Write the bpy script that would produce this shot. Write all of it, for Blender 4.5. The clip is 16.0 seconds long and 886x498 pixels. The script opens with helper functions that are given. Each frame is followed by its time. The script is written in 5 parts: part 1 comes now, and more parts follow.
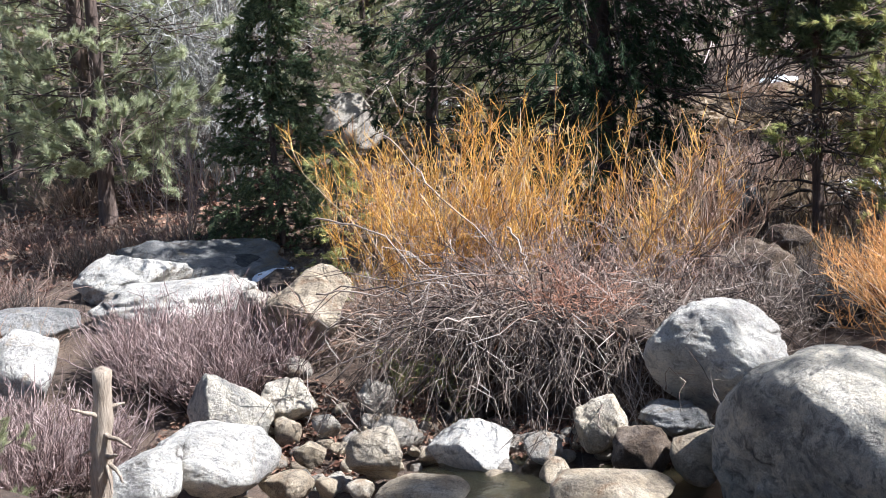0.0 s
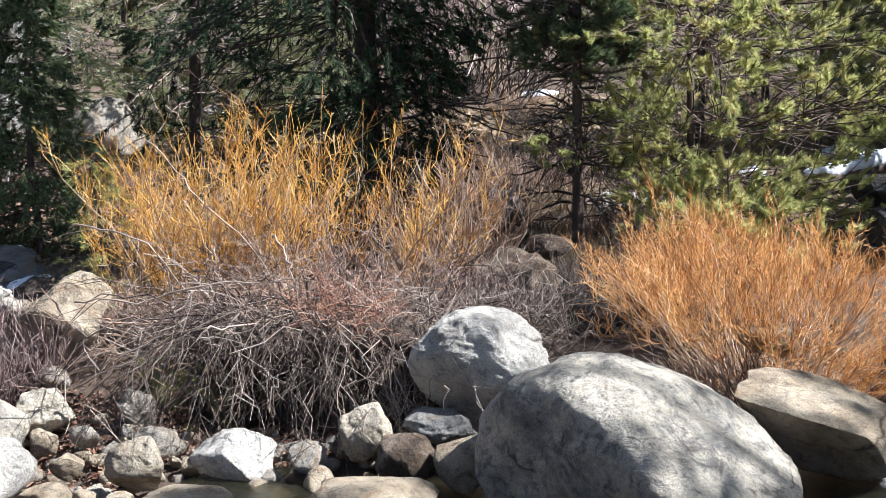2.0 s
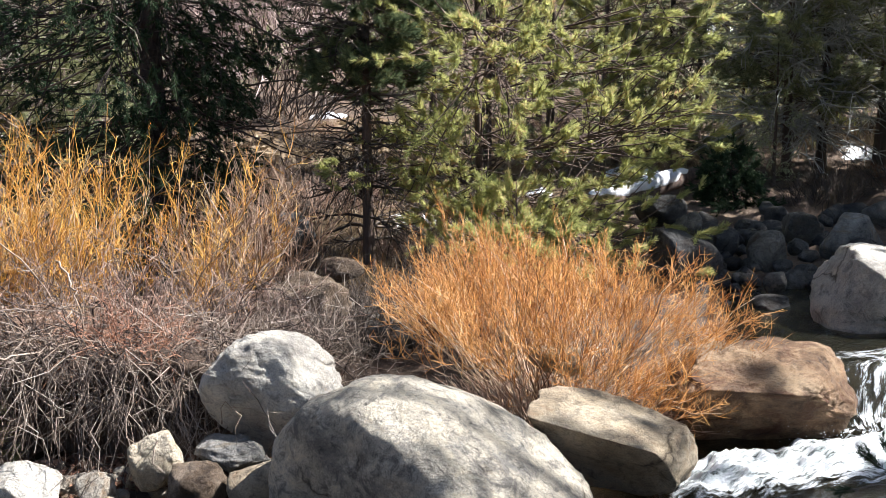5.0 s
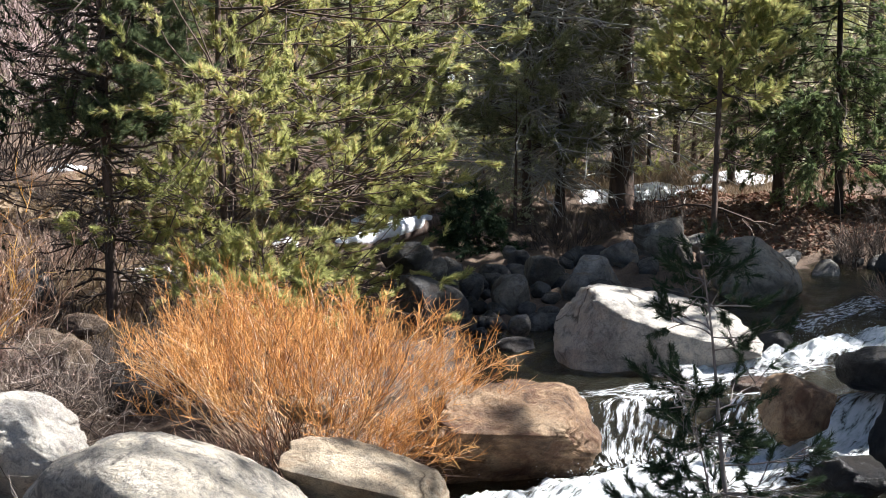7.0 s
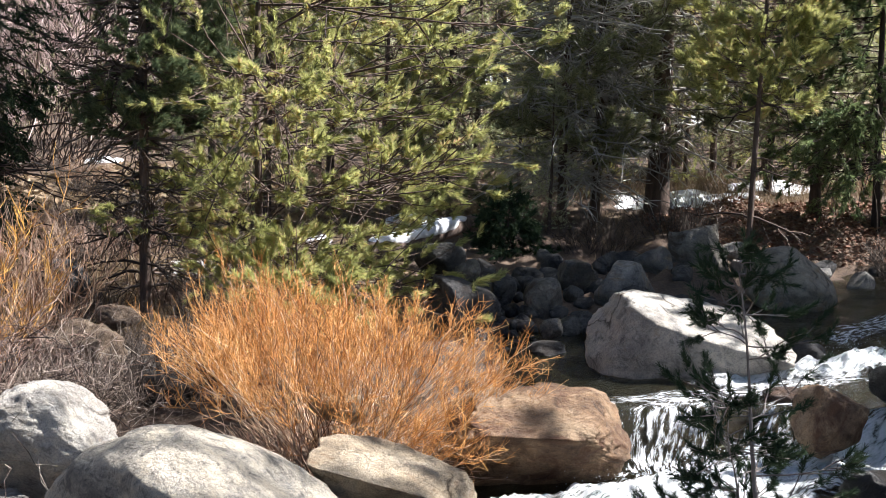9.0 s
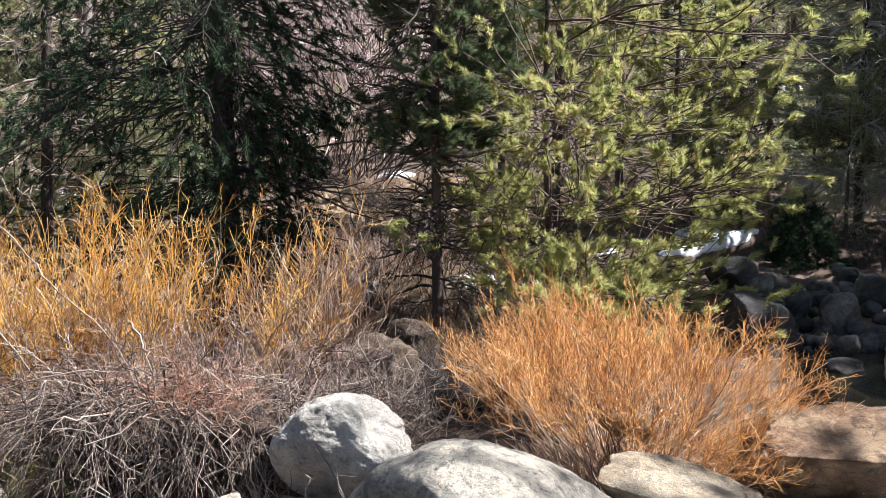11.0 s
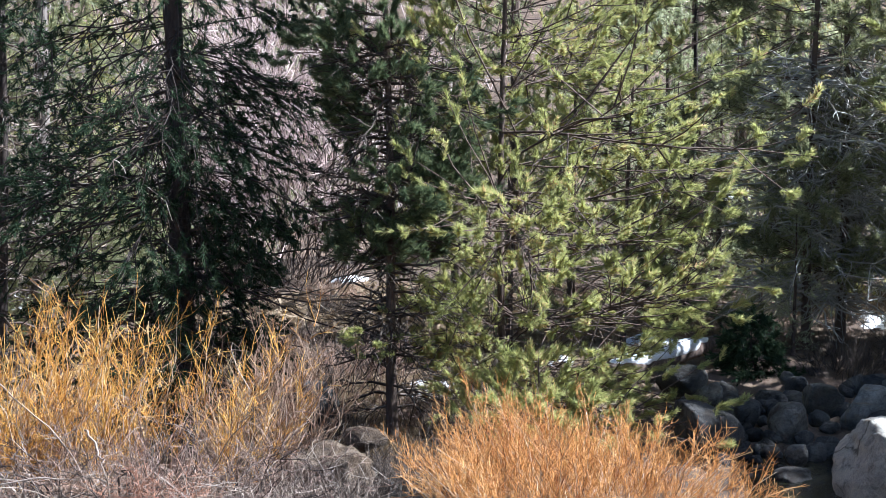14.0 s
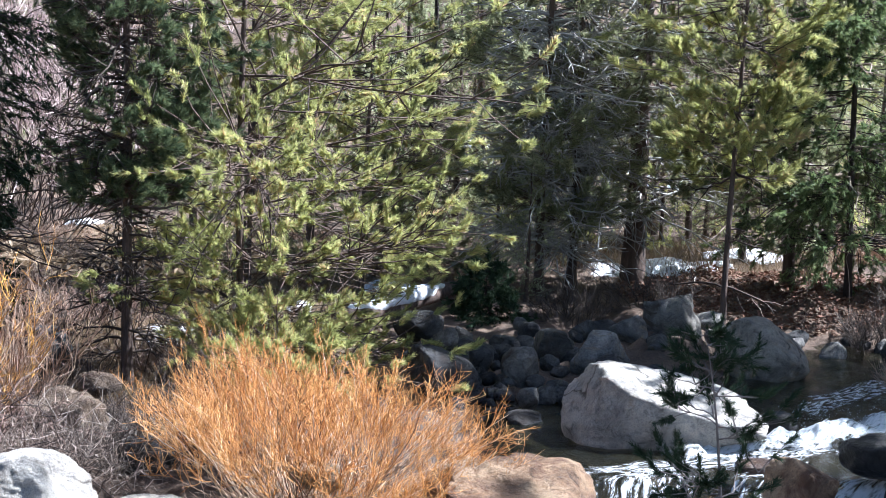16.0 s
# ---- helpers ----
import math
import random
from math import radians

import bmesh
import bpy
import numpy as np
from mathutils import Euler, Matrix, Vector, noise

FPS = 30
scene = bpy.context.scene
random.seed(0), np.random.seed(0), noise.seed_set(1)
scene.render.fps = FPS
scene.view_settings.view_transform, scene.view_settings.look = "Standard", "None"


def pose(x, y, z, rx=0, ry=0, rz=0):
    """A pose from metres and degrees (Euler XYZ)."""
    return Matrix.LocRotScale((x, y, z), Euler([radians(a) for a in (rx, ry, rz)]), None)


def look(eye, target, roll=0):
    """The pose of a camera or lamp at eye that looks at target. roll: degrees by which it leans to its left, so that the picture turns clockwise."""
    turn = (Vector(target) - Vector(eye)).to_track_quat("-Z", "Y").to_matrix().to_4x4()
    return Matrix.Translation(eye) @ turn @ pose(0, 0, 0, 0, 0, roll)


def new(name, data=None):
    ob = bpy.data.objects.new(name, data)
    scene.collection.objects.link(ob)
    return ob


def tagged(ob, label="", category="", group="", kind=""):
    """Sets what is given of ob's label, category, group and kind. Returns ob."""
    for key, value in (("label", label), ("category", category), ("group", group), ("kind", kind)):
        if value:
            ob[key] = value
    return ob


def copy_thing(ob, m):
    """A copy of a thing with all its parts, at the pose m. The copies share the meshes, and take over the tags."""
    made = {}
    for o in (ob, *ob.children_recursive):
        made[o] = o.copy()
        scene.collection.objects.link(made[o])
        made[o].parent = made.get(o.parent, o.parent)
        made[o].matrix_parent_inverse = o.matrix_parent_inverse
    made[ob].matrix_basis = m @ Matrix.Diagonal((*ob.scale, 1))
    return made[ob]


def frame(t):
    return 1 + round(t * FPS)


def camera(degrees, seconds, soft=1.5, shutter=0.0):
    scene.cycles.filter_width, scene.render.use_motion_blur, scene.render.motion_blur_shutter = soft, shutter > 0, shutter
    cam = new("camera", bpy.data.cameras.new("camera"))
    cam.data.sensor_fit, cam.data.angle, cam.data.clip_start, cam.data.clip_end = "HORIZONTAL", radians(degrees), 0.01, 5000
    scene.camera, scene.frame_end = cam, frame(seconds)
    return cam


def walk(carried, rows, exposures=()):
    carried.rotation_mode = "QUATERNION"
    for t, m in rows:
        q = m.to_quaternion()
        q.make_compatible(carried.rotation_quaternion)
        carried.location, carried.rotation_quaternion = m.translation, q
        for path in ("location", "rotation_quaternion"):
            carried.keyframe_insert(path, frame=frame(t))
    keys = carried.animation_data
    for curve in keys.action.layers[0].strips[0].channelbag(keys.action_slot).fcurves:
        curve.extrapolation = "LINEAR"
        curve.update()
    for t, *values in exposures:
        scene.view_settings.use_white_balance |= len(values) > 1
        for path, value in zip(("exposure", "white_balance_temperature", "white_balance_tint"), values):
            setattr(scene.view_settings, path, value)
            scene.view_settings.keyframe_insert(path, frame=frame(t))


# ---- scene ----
# ================= camera =================
cam = camera(31.1, 16.0, soft=0.85)
PATH = [
    (0, (0.092, -0.025, 3.853), (-5.848, 18.679, -0.007), -2.80),
    (0.5, (0.082, -0.030, 3.850), (-4.676, 19.024, 0.068), -1.51),
    (1, (0.073, -0.040, 3.850), (-4.271, 19.104, 0.021), -2.43),
    (1.5, (0.065, -0.004, 3.846), (-3.935, 19.218, 0.033), -2.06),
    (2, (0.065, 0.005, 3.829), (-2.986, 19.397, 0.005), -0.76),
    (2.5, (0.070, -0.013, 3.841), (-2.319, 19.451, -0.089), -0.26),
    (3, (0.065, -0.013, 3.848), (-2.411, 19.456, -0.006), -0.47),
    (3.2, (0.063, -0.015, 3.840), (-2.485, 19.451, 0.021), -0.49),
    (5.3, (0.031, 0.070, 3.813), (0.166, 19.778, 0.407), -0.02),
    (5.5, (0.036, 0.070, 3.816), (0.520, 19.788, 0.505), -0.14),
    (6, (0.033, 0.079, 3.810), (1.529, 19.743, 0.479), -0.47),
    (6.5, (0.040, 0.080, 3.823), (2.892, 19.635, 0.746), -0.04),
    (7, (0.034, 0.070, 3.823), (2.787, 19.658, 0.869), 0.06),
    (7.5, (0.046, 0.074, 3.824), (3.180, 19.601, 0.846), 0.70),
    (8, (0.026, 0.071, 3.824), (3.289, 19.584, 0.893), 1.25),
    (8.5, (0.031, 0.087, 3.819), (2.485, 19.731, 0.971), 1.87),
    (9, (0.023, 0.095, 3.813), (2.373, 19.738, 0.874), 1.47),
    (9.5, (0.017, 0.115, 3.809), (0.808, 19.861, 0.731), 0.87),
    (10, (0.013, 0.140, 3.806), (-0.474, 19.883, 0.648), 0.44),
    (10.2, (0.015, 0.141, 3.810), (-0.621, 19.884, 0.679), 0.38),
    (12.3, (-0.024, -0.050, 3.946), (-1.994, 19.736, 1.792), -0.96),
    (12.5, (-0.019, -0.052, 3.944), (-1.830, 19.763, 1.920), -1.03),
    (13, (-0.013, -0.068, 3.960), (-0.824, 19.852, 2.359), -0.16),
    (13.5, (-0.017, -0.075, 3.955), (-0.720, 19.854, 2.428), 0.14),
    (14, (-0.022, -0.109, 3.960), (-0.669, 19.817, 2.368), 0.43),
    (14.5, (-0.024, -0.117, 3.962), (0.077, 19.811, 2.267), 1.19),
    (15, (-0.022, -0.114, 3.964), (1.207, 19.749, 1.975), 1.33),
    (15.5, (-0.027, -0.124, 3.963), (2.170, 19.661, 2.038), 1.41),
    (16, (-0.026, -0.139, 3.962), (2.597, 19.565, 1.759), 2.07),
]
walk(cam, [(t, look(eye, target, roll)) for t, eye, target, roll in PATH],
     [(0, 1.50, 5700, 10.5), (2.5, 1.48, 5850, 9), (3.2, 1.48, 6000, 9.5), (5.3, 1.55, 6200, 10), (9.5, 1.57, 6250, 12), (12.5, 1.5, 5750, 10), (14.0, 1.62, 5450, 8.5), (15, 1.75, 5350, 9.5), (16, 1.85, 5400, 11)])

# ================= world and sun =================
SUN_EL, SUN_AZ = 50.0, 87.0        # degrees: height, and turn from +y towards +x
world = bpy.data.worlds.new("sky")
scene.world = world
world.use_nodes = True
wn = world.node_tree.nodes
sky = wn.new("ShaderNodeTexSky")
sky.sky_type, sky.sun_disc = "NISHITA", False
sky.sun_elevation, sky.sun_rotation = radians(SUN_EL), radians(SUN_AZ)
wn["Background"].inputs["Strength"].default_value = 0.05
world.node_tree.links.new(sky.outputs[0], wn["Background"].inputs["Color"])
sun_data = bpy.data.lights.new("sun", "SUN")
sun_data.energy, sun_data.angle, sun_data.color = 5.0, radians(0.5), (1.0, 0.965, 0.92)
sun = new("sun", sun_data)
sdir = Vector((math.sin(radians(SUN_AZ)) * math.cos(radians(SUN_EL)), math.cos(radians(SUN_AZ)) * math.cos(radians(SUN_EL)), math.sin(radians(SUN_EL))))
sun.matrix_world = look(sdir * 50, (0, 0, 0))

# ================= materials =================
def material(name):
    m = bpy.data.materials.new(name)
    m.use_nodes = True
    nt = m.node_tree
    return m, nt, nt.nodes["Principled BSDF"]


def ramp(nt, fac, stops):
    r = nt.nodes.new("ShaderNodeValToRGB")
    while len(r.color_ramp.elements) < len(stops):
        r.color_ramp.elements.new(0.5)
    for e, (at, col) in zip(r.color_ramp.elements, stops):
        e.position, e.color = at, (*col, 1)
    nt.links.new(fac, r.inputs[0])
    return r.outputs[0]


def noise_tex(nt, scale, detail=6.0, rough=0.6, coords=None, distort=0.0):
    n = nt.nodes.new("ShaderNodeTexNoise")
    n.inputs["Scale"].default_value, n.inputs["Detail"].default_value = scale, detail
    n.inputs["Roughness"].default_value, n.inputs["Distortion"].default_value = rough, distort
    if coords is not None:
        nt.links.new(coords, n.inputs["Vector"])
    return n.outputs["Fac"]


def mix(nt, fac, a, b, mode="MIX"):
    n = nt.nodes.new("ShaderNodeMix")
    n.data_type, n.blend_type = "RGBA", mode
    for socket, v in ((n.inputs[0], fac), (n.inputs[6], a), (n.inputs[7], b)):
        if isinstance(v, bpy.types.NodeSocket):
            nt.links.new(v, socket)
        else:
            socket.default_value = v if not isinstance(v, tuple) else (*v, 1)
    return n.outputs[2]


def relief(nt, bsdf, height, strength, distance):
    b = nt.nodes.new("ShaderNodeBump")
    b.inputs["Strength"].default_value, b.inputs["Distance"].default_value = strength, distance
    nt.links.new(height, b.inputs["Height"])
    nt.links.new(b.outputs[0], bsdf.inputs["Normal"])


def world_coords(nt):
    return nt.nodes.new("ShaderNodeNewGeometry").outputs["Position"]


def rock_material(name, dark, base, light, stain, stain_at=0.56, rough=0.85, mottle=0.75):
    """Granite: three scales of mottling, mineral specks, water stains, dark lichen and cracks."""
    m, nt, b = material(name)
    co = world_coords(nt)
    big = ramp(nt, noise_tex(nt, 1.7, 10, 0.66, co, 0.5), [(0.36, dark), (0.49, base), (0.61, light)])
    blotch = ramp(nt, noise_tex(nt, 8.5, 8, 0.72, co, 0.8), [(0.36, (0.42, 0.42, 0.44)), (0.48, (1, 1, 1)), (0.62, (1.22, 1.19, 1.12))])
    col = mix(nt, mottle, big, blotch, "MULTIPLY")
    speck = ramp(nt, noise_tex(nt, 70, 4, 0.75, co), [(0.36, (0.30, 0.30, 0.31)), (0.5, (1, 1, 1)), (0.70, (1.3, 1.26, 1.2))])
    col = mix(nt, 0.45, col, speck, "MULTIPLY")
    st = ramp(nt, noise_tex(nt, 2.6, 9, 0.70, co, 1.2), [(stain_at - 0.03, (0, 0, 0)), (stain_at + 0.08, (1, 1, 1))])
    col = mix(nt, st, col, stain)
    lichen = ramp(nt, noise_tex(nt, 5.2, 10, 0.78, co, 0.3), [(0.59, (0, 0, 0)), (0.70, (0.6, 0.6, 0.6))])
    col = mix(nt, lichen, col, tuple(0.45 * c for c in dark))
    warp = nt.nodes.new("ShaderNodeMix")
    warp.data_type = "VECTOR"
    warp.inputs[0].default_value = 0.35
    wn3 = nt.nodes.new("ShaderNodeTexNoise")
    wn3.inputs["Scale"].default_value, wn3.inputs["Detail"].default_value = 2.2, 6
    nt.links.new(co, wn3.inputs["Vector"])
    nt.links.new(co, warp.inputs[4])
    nt.links.new(wn3.outputs["Color"], warp.inputs[5])
    cells = nt.nodes.new("ShaderNodeTexVoronoi")
    cells.feature = "DISTANCE_TO_EDGE"
    cells.inputs["Scale"].default_value = 1.35
    nt.links.new(warp.outputs[1], cells.inputs["Vector"])
    crack = ramp(nt, cells.outputs["Distance"], [(0.0, (0.22, 0.20, 0.19)), (0.012, (0.75, 0.74, 0.73)), (0.03, (1, 1, 1))])
    some = ramp(nt, noise_tex(nt, 1.3, 4, 0.6, co), [(0.52, (0, 0, 0)), (0.60, (1, 1, 1))])
    col = mix(nt, some, col, mix(nt, 1.0, col, crack, "MULTIPLY"))
    nt.links.new(col, b.inputs["Base Color"])
    b.inputs["Roughness"].default_value = rough
    b.inputs["Specular IOR Level"].default_value = 0.3
    h = nt.nodes.new("ShaderNodeMath")
    h.operation = "MULTIPLY_ADD"
    nt.links.new(noise_tex(nt, 48, 7, 0.75, co), h.inputs[0])
    h.inputs[1].default_value = 0.4
    nt.links.new(noise_tex(nt, 10, 9, 0.7, co, 0.4), h.inputs[2])
    h2 = nt.nodes.new("ShaderNodeMath")
    h2.operation = "MULTIPLY_ADD"
    nt.links.new(noise_tex(nt, 3.4, 6, 0.65, co, 0.6), h2.inputs[0])
    h2.inputs[1].default_value = 0.9
    nt.links.new(h.outputs[0], h2.inputs[2])
    relief(nt, b, h2.outputs[0], 1.0, 0.075)
    return m


GRANITE = rock_material("pale_granite", (0.205, 0.180, 0.150), (0.365, 0.320, 0.262), (0.470, 0.420, 0.350), (0.290, 0.205, 0.130), 0.56)
WARM = rock_material("warm_cream_granite", (0.300, 0.245, 0.180), (0.520, 0.440, 0.330), (0.630, 0.555, 0.440), (0.360, 0.255, 0.160), 0.58)
# Lighter copy of the pale granite: glaring sunlight is put into the colour.
PALESUNLIT = rock_material("sunlit_pale_granite", (0.320, 0.295, 0.265), (0.525, 0.490, 0.430), (0.640, 0.600, 0.535), (0.410, 0.320, 0.230), 0.62)
GREY = rock_material("grey_granite", (0.125, 0.122, 0.118), (0.235, 0.224, 0.208), (0.338, 0.322, 0.297), (0.243, 0.193, 0.136), 0.57)
TAN = rock_material("tan_granite", (0.250, 0.195, 0.135), (0.440, 0.355, 0.250), (0.550, 0.465, 0.350), (0.290, 0.190, 0.115), 0.58)
BROWN = rock_material("stained_granite", (0.130, 0.080, 0.050), (0.290, 0.185, 0.110), (0.420, 0.300, 0.190), (0.130, 0.066, 0.038), 0.54, 0.65)
# Darker greys for the shaded bank: tree shade is put into the stone colour.
MIDSHADEROCK = rock_material("shaded_grey_granite", (0.06, 0.056, 0.05), (0.13, 0.12, 0.105), (0.26, 0.24, 0.21), (0.09, 0.07, 0.052), 0.55)
DARKSHADEROCK = rock_material("dark_shaded_granite", (0.035, 0.035, 0.038), (0.075, 0.073, 0.072), (0.125, 0.120, 0.112), (0.045, 0.038, 0.033), 0.55)
WETBROWN = rock_material("wet_brown_granite", (0.05, 0.032, 0.024), (0.12, 0.075, 0.052), (0.20, 0.135, 0.095), (0.06, 0.036, 0.026), 0.54, 0.4)
CREAM = rock_material("cream_granite", (0.21, 0.20, 0.185), (0.490, 0.438, 0.355), (0.650, 0.585, 0.480), (0.18, 0.165, 0.148), 0.57, 0.85, 1.0)
UMBER = rock_material("umber_granite", (0.05, 0.034, 0.024), (0.12, 0.085, 0.058), (0.26, 0.20, 0.15), (0.07, 0.04, 0.025), 0.75)
# Wet gloss; the near-black colour is the right bank's shade, painted in.
WETSHADEROCK = rock_material("wet_shaded_rock", (0.015, 0.015, 0.016), (0.035, 0.033, 0.032), (0.07, 0.065, 0.06), (0.03, 0.025, 0.02), 0.55, 0.35)


def island_material(name, stops, rough=0.6, translucent=0.0, spec=0.3):
    """One colour for each twig or needle, drawn from the stops."""
    m, nt, b = material(name)
    rnd = nt.nodes.new("ShaderNodeNewGeometry").outputs["Random Per Island"]
    patch = noise_tex(nt, 1.6, 3, 0.5, world_coords(nt))
    f = nt.nodes.new("ShaderNodeMath")
    f.operation = "MULTIPLY_ADD"
    nt.links.new(patch, f.inputs[0])
    f.inputs[1].default_value = 0.9
    half = nt.nodes.new("ShaderNodeMath")
    half.operation = "MULTIPLY_ADD"
    nt.links.new(rnd, half.inputs[0])
    half.inputs[1].default_value, half.inputs[2].default_value = 0.75, -0.32
    nt.links.new(half.outputs[0], f.inputs[2])
    col = ramp(nt, f.outputs[0], stops)
    nt.links.new(col, b.inputs["Base Color"])
    b.inputs["Roughness"].default_value, b.inputs["Specular IOR Level"].default_value = rough, spec
    if translucent:
        tr = nt.nodes.new("ShaderNodeBsdfTranslucent")
        nt.links.new(col, tr.inputs["Color"])
        mx = nt.nodes.new("ShaderNodeMixShader")
        mx.inputs[0].default_value = translucent
        nt.links.new(b.outputs[0], mx.inputs[1])
        nt.links.new(tr.outputs[0], mx.inputs[2])
        nt.links.new(mx.outputs[0], nt.nodes["Material Output"].inputs["Surface"])
    return m


NEEDLE = island_material("pine_needles", [(0.1, (0.22, 0.24, 0.095)), (0.45, (0.46, 0.475, 0.175)), (0.8, (0.70, 0.67, 0.29)), (0.92, (0.66, 0.41, 0.27))], 0.45, 0.6, 0.35)
NEEDLE_GREY = island_material("grey_needles", [(0.1, (0.26, 0.29, 0.17)), (0.5, (0.47, 0.50, 0.30)), (0.9, (0.72, 0.70, 0.50))], 0.45, 0.6, 0.35)
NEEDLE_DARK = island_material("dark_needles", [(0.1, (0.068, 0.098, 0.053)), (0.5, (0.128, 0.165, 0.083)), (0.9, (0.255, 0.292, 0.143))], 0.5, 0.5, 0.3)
# Near-black green: the shade on these trees is put into the needle colour.
NEEDLE_SHADED = island_material("shaded_needles", [(0.1, (0.019, 0.035, 0.019)), (0.5, (0.038, 0.06, 0.032)), (0.9, (0.075, 0.103, 0.055))], 0.75, 0.25, 0.08)
NEEDLE_MID = island_material("green_needles", [(0.1, (0.15, 0.165, 0.09)), (0.5, (0.29, 0.305, 0.16)), (0.9, (0.47, 0.47, 0.27))], 0.45, 0.6, 0.35)
NEEDLE_RIGHT = island_material("fresh_green_needles", [(0.1, (0.085, 0.125, 0.055)), (0.5, (0.175, 0.235, 0.10)), (0.9, (0.32, 0.37, 0.17))], 0.45, 0.55, 0.3)
PEACHTWIG = island_material("peach_twigs", [(0.05, (0.19, 0.105, 0.065)), (0.5, (0.36, 0.23, 0.155)), (0.95, (0.52, 0.40, 0.31))], 0.65)
MAUVETWIG = island_material("mauve_twigs", [(0.05, (0.312, 0.234, 0.221)), (0.5, (0.520, 0.403, 0.377)), (0.95, (0.676, 0.572, 0.533))], 0.8)
DEADTWIG = island_material("dead_twigs", [(0.1, (0.10, 0.075, 0.062)), (0.5, (0.24, 0.183, 0.143)), (0.75, (0.37, 0.30, 0.248)), (0.95, (0.53, 0.46, 0.395))], 0.8)
# Near-black lower stops put the shade inside the shrubs into the twig colour.
GREYSHADETWIG = island_material("grey_shaded_twigs", [(0.05, (0.032, 0.022, 0.018)), (0.55, (0.066, 0.048, 0.040)), (0.76, (0.18, 0.132, 0.102)), (0.9, (0.43, 0.37, 0.31))], 0.75)
PINKTWIG = island_material("pink_brown_twigs", [(0.05, (0.090, 0.055, 0.043)), (0.5, (0.22, 0.14, 0.108)), (0.95, (0.40, 0.295, 0.24))], 0.7)
ROSETWIG = island_material("rose_brown_twigs", [(0.05, (0.13, 0.085, 0.075)), (0.5, (0.31, 0.215, 0.19)), (0.95, (0.50, 0.39, 0.355))], 0.75)
# Dark browns: the shade in the hollow and brush is put into the twigs.
BROWNSHADETWIG = island_material("shaded_brown_dead_twigs", [(0.1, (0.04, 0.03, 0.024)), (0.6, (0.075, 0.056, 0.045)), (0.95, (0.19, 0.155, 0.13))], 0.8)
LICHENTWIG = island_material("lichen_twigs", [(0.05, (0.22, 0.21, 0.19)), (0.5, (0.40, 0.385, 0.355)), (0.95, (0.58, 0.56, 0.52))], 0.85)
# Dark lowest stops put the shaded gaps between shoots into the twig colours.
YELLOWTWIG = island_material("yellow_willow_shoots", [(0.08, (0.21, 0.09, 0.03)), (0.4, (0.60, 0.28, 0.05)), (0.75, (0.76, 0.45, 0.10)), (0.97, (0.76, 0.58, 0.32))], 0.5)
ORANGETWIG = island_material("orange_willow_shoots", [(0.08, (0.17, 0.065, 0.022)), (0.4, (0.52, 0.225, 0.061)), (0.7, (0.66, 0.318, 0.092)), (0.95, (0.74, 0.475, 0.22))], 0.5)
RUSSETTWIG = island_material("russet_twigs", [(0.05, (0.24, 0.10, 0.06)), (0.5, (0.44, 0.215, 0.13)), (0.95, (0.58, 0.36, 0.25))], 0.7)
TANTWIG = island_material("tan_willow_stems", [(0.12, (0.14, 0.075, 0.045)), (0.45, (0.44, 0.29, 0.18)), (0.75, (0.62, 0.47, 0.33)), (0.95, (0.74, 0.64, 0.52))], 0.65)
LEAF_LITTER = island_material("dry_leaves", [(0.05, (0.10, 0.045, 0.028)), (0.5, (0.19, 0.095, 0.06)), (0.95, (0.32, 0.21, 0.14))], 0.8)
DRYGRASS = island_material("dry_grass", [(0.05, (0.182, 0.124, 0.072)), (0.5, (0.286, 0.208, 0.130)), (0.95, (0.377, 0.299, 0.208))], 0.8, 0.3)


def bark_material(name, dark, light, scale=14):
    m, nt, b = material(name)
    tc = nt.nodes.new("ShaderNodeTexCoord")
    mp = nt.nodes.new("ShaderNodeMapping")
    mp.inputs["Scale"].default_value = (1, 1, 0.22)
    nt.links.new(tc.outputs["Object"], mp.inputs[0])
    f = noise_tex(nt, scale, 8, 0.7, mp.outputs[0])
    col = ramp(nt, f, [(0.35, dark), (0.65, light)])
    nt.links.new(mix(nt, 0.5, col, ramp(nt, noise_tex(nt, 1.5, 4, 0.6, tc.outputs["Object"]), [(0.3, (0.55, 0.5, 0.5)), (0.7, (1.2, 1.15, 1.1))]), "MULTIPLY"), b.inputs["Base Color"])
    b.inputs["Roughness"].default_value = 0.9
    relief(nt, b, f, 1.0, 0.03)
    return m


BARK = bark_material("brown_bark", (0.05, 0.035, 0.028), (0.17, 0.12, 0.095))
BARK_GREY = bark_material("grey_bark", (0.13, 0.11, 0.10), (0.34, 0.30, 0.27))
# Brown bark again, with the shade on its trees put into the colour.
BARK_SHADED = bark_material("shaded_bark", (0.022, 0.017, 0.015), (0.075, 0.056, 0.048))
DEADWOOD = bark_material("weathered_wood", (0.22, 0.17, 0.12), (0.46, 0.38, 0.29), 22)


def ground_material():
    m, nt, b = material("forest_floor")
    co = world_coords(nt)
    duff = ramp(nt, noise_tex(nt, 1.1, 8, 0.65, co), [(0.3, (0.075, 0.055, 0.042)), (0.5, (0.17, 0.115, 0.08)), (0.7, (0.30, 0.21, 0.145))])
    fine = ramp(nt, noise_tex(nt, 38, 5, 0.75, co), [(0.3, (0.35, 0.33, 0.32)), (0.55, (1, 1, 1)), (0.75, (1.5, 1.4, 1.3))])
    nt.links.new(mix(nt, 0.8, duff, fine, "MULTIPLY"), b.inputs["Base Color"])
    b.inputs["Roughness"].default_value = 0.95
    relief(nt, b, noise_tex(nt, 24, 8, 0.75, co), 1.0, 0.08)
    return m


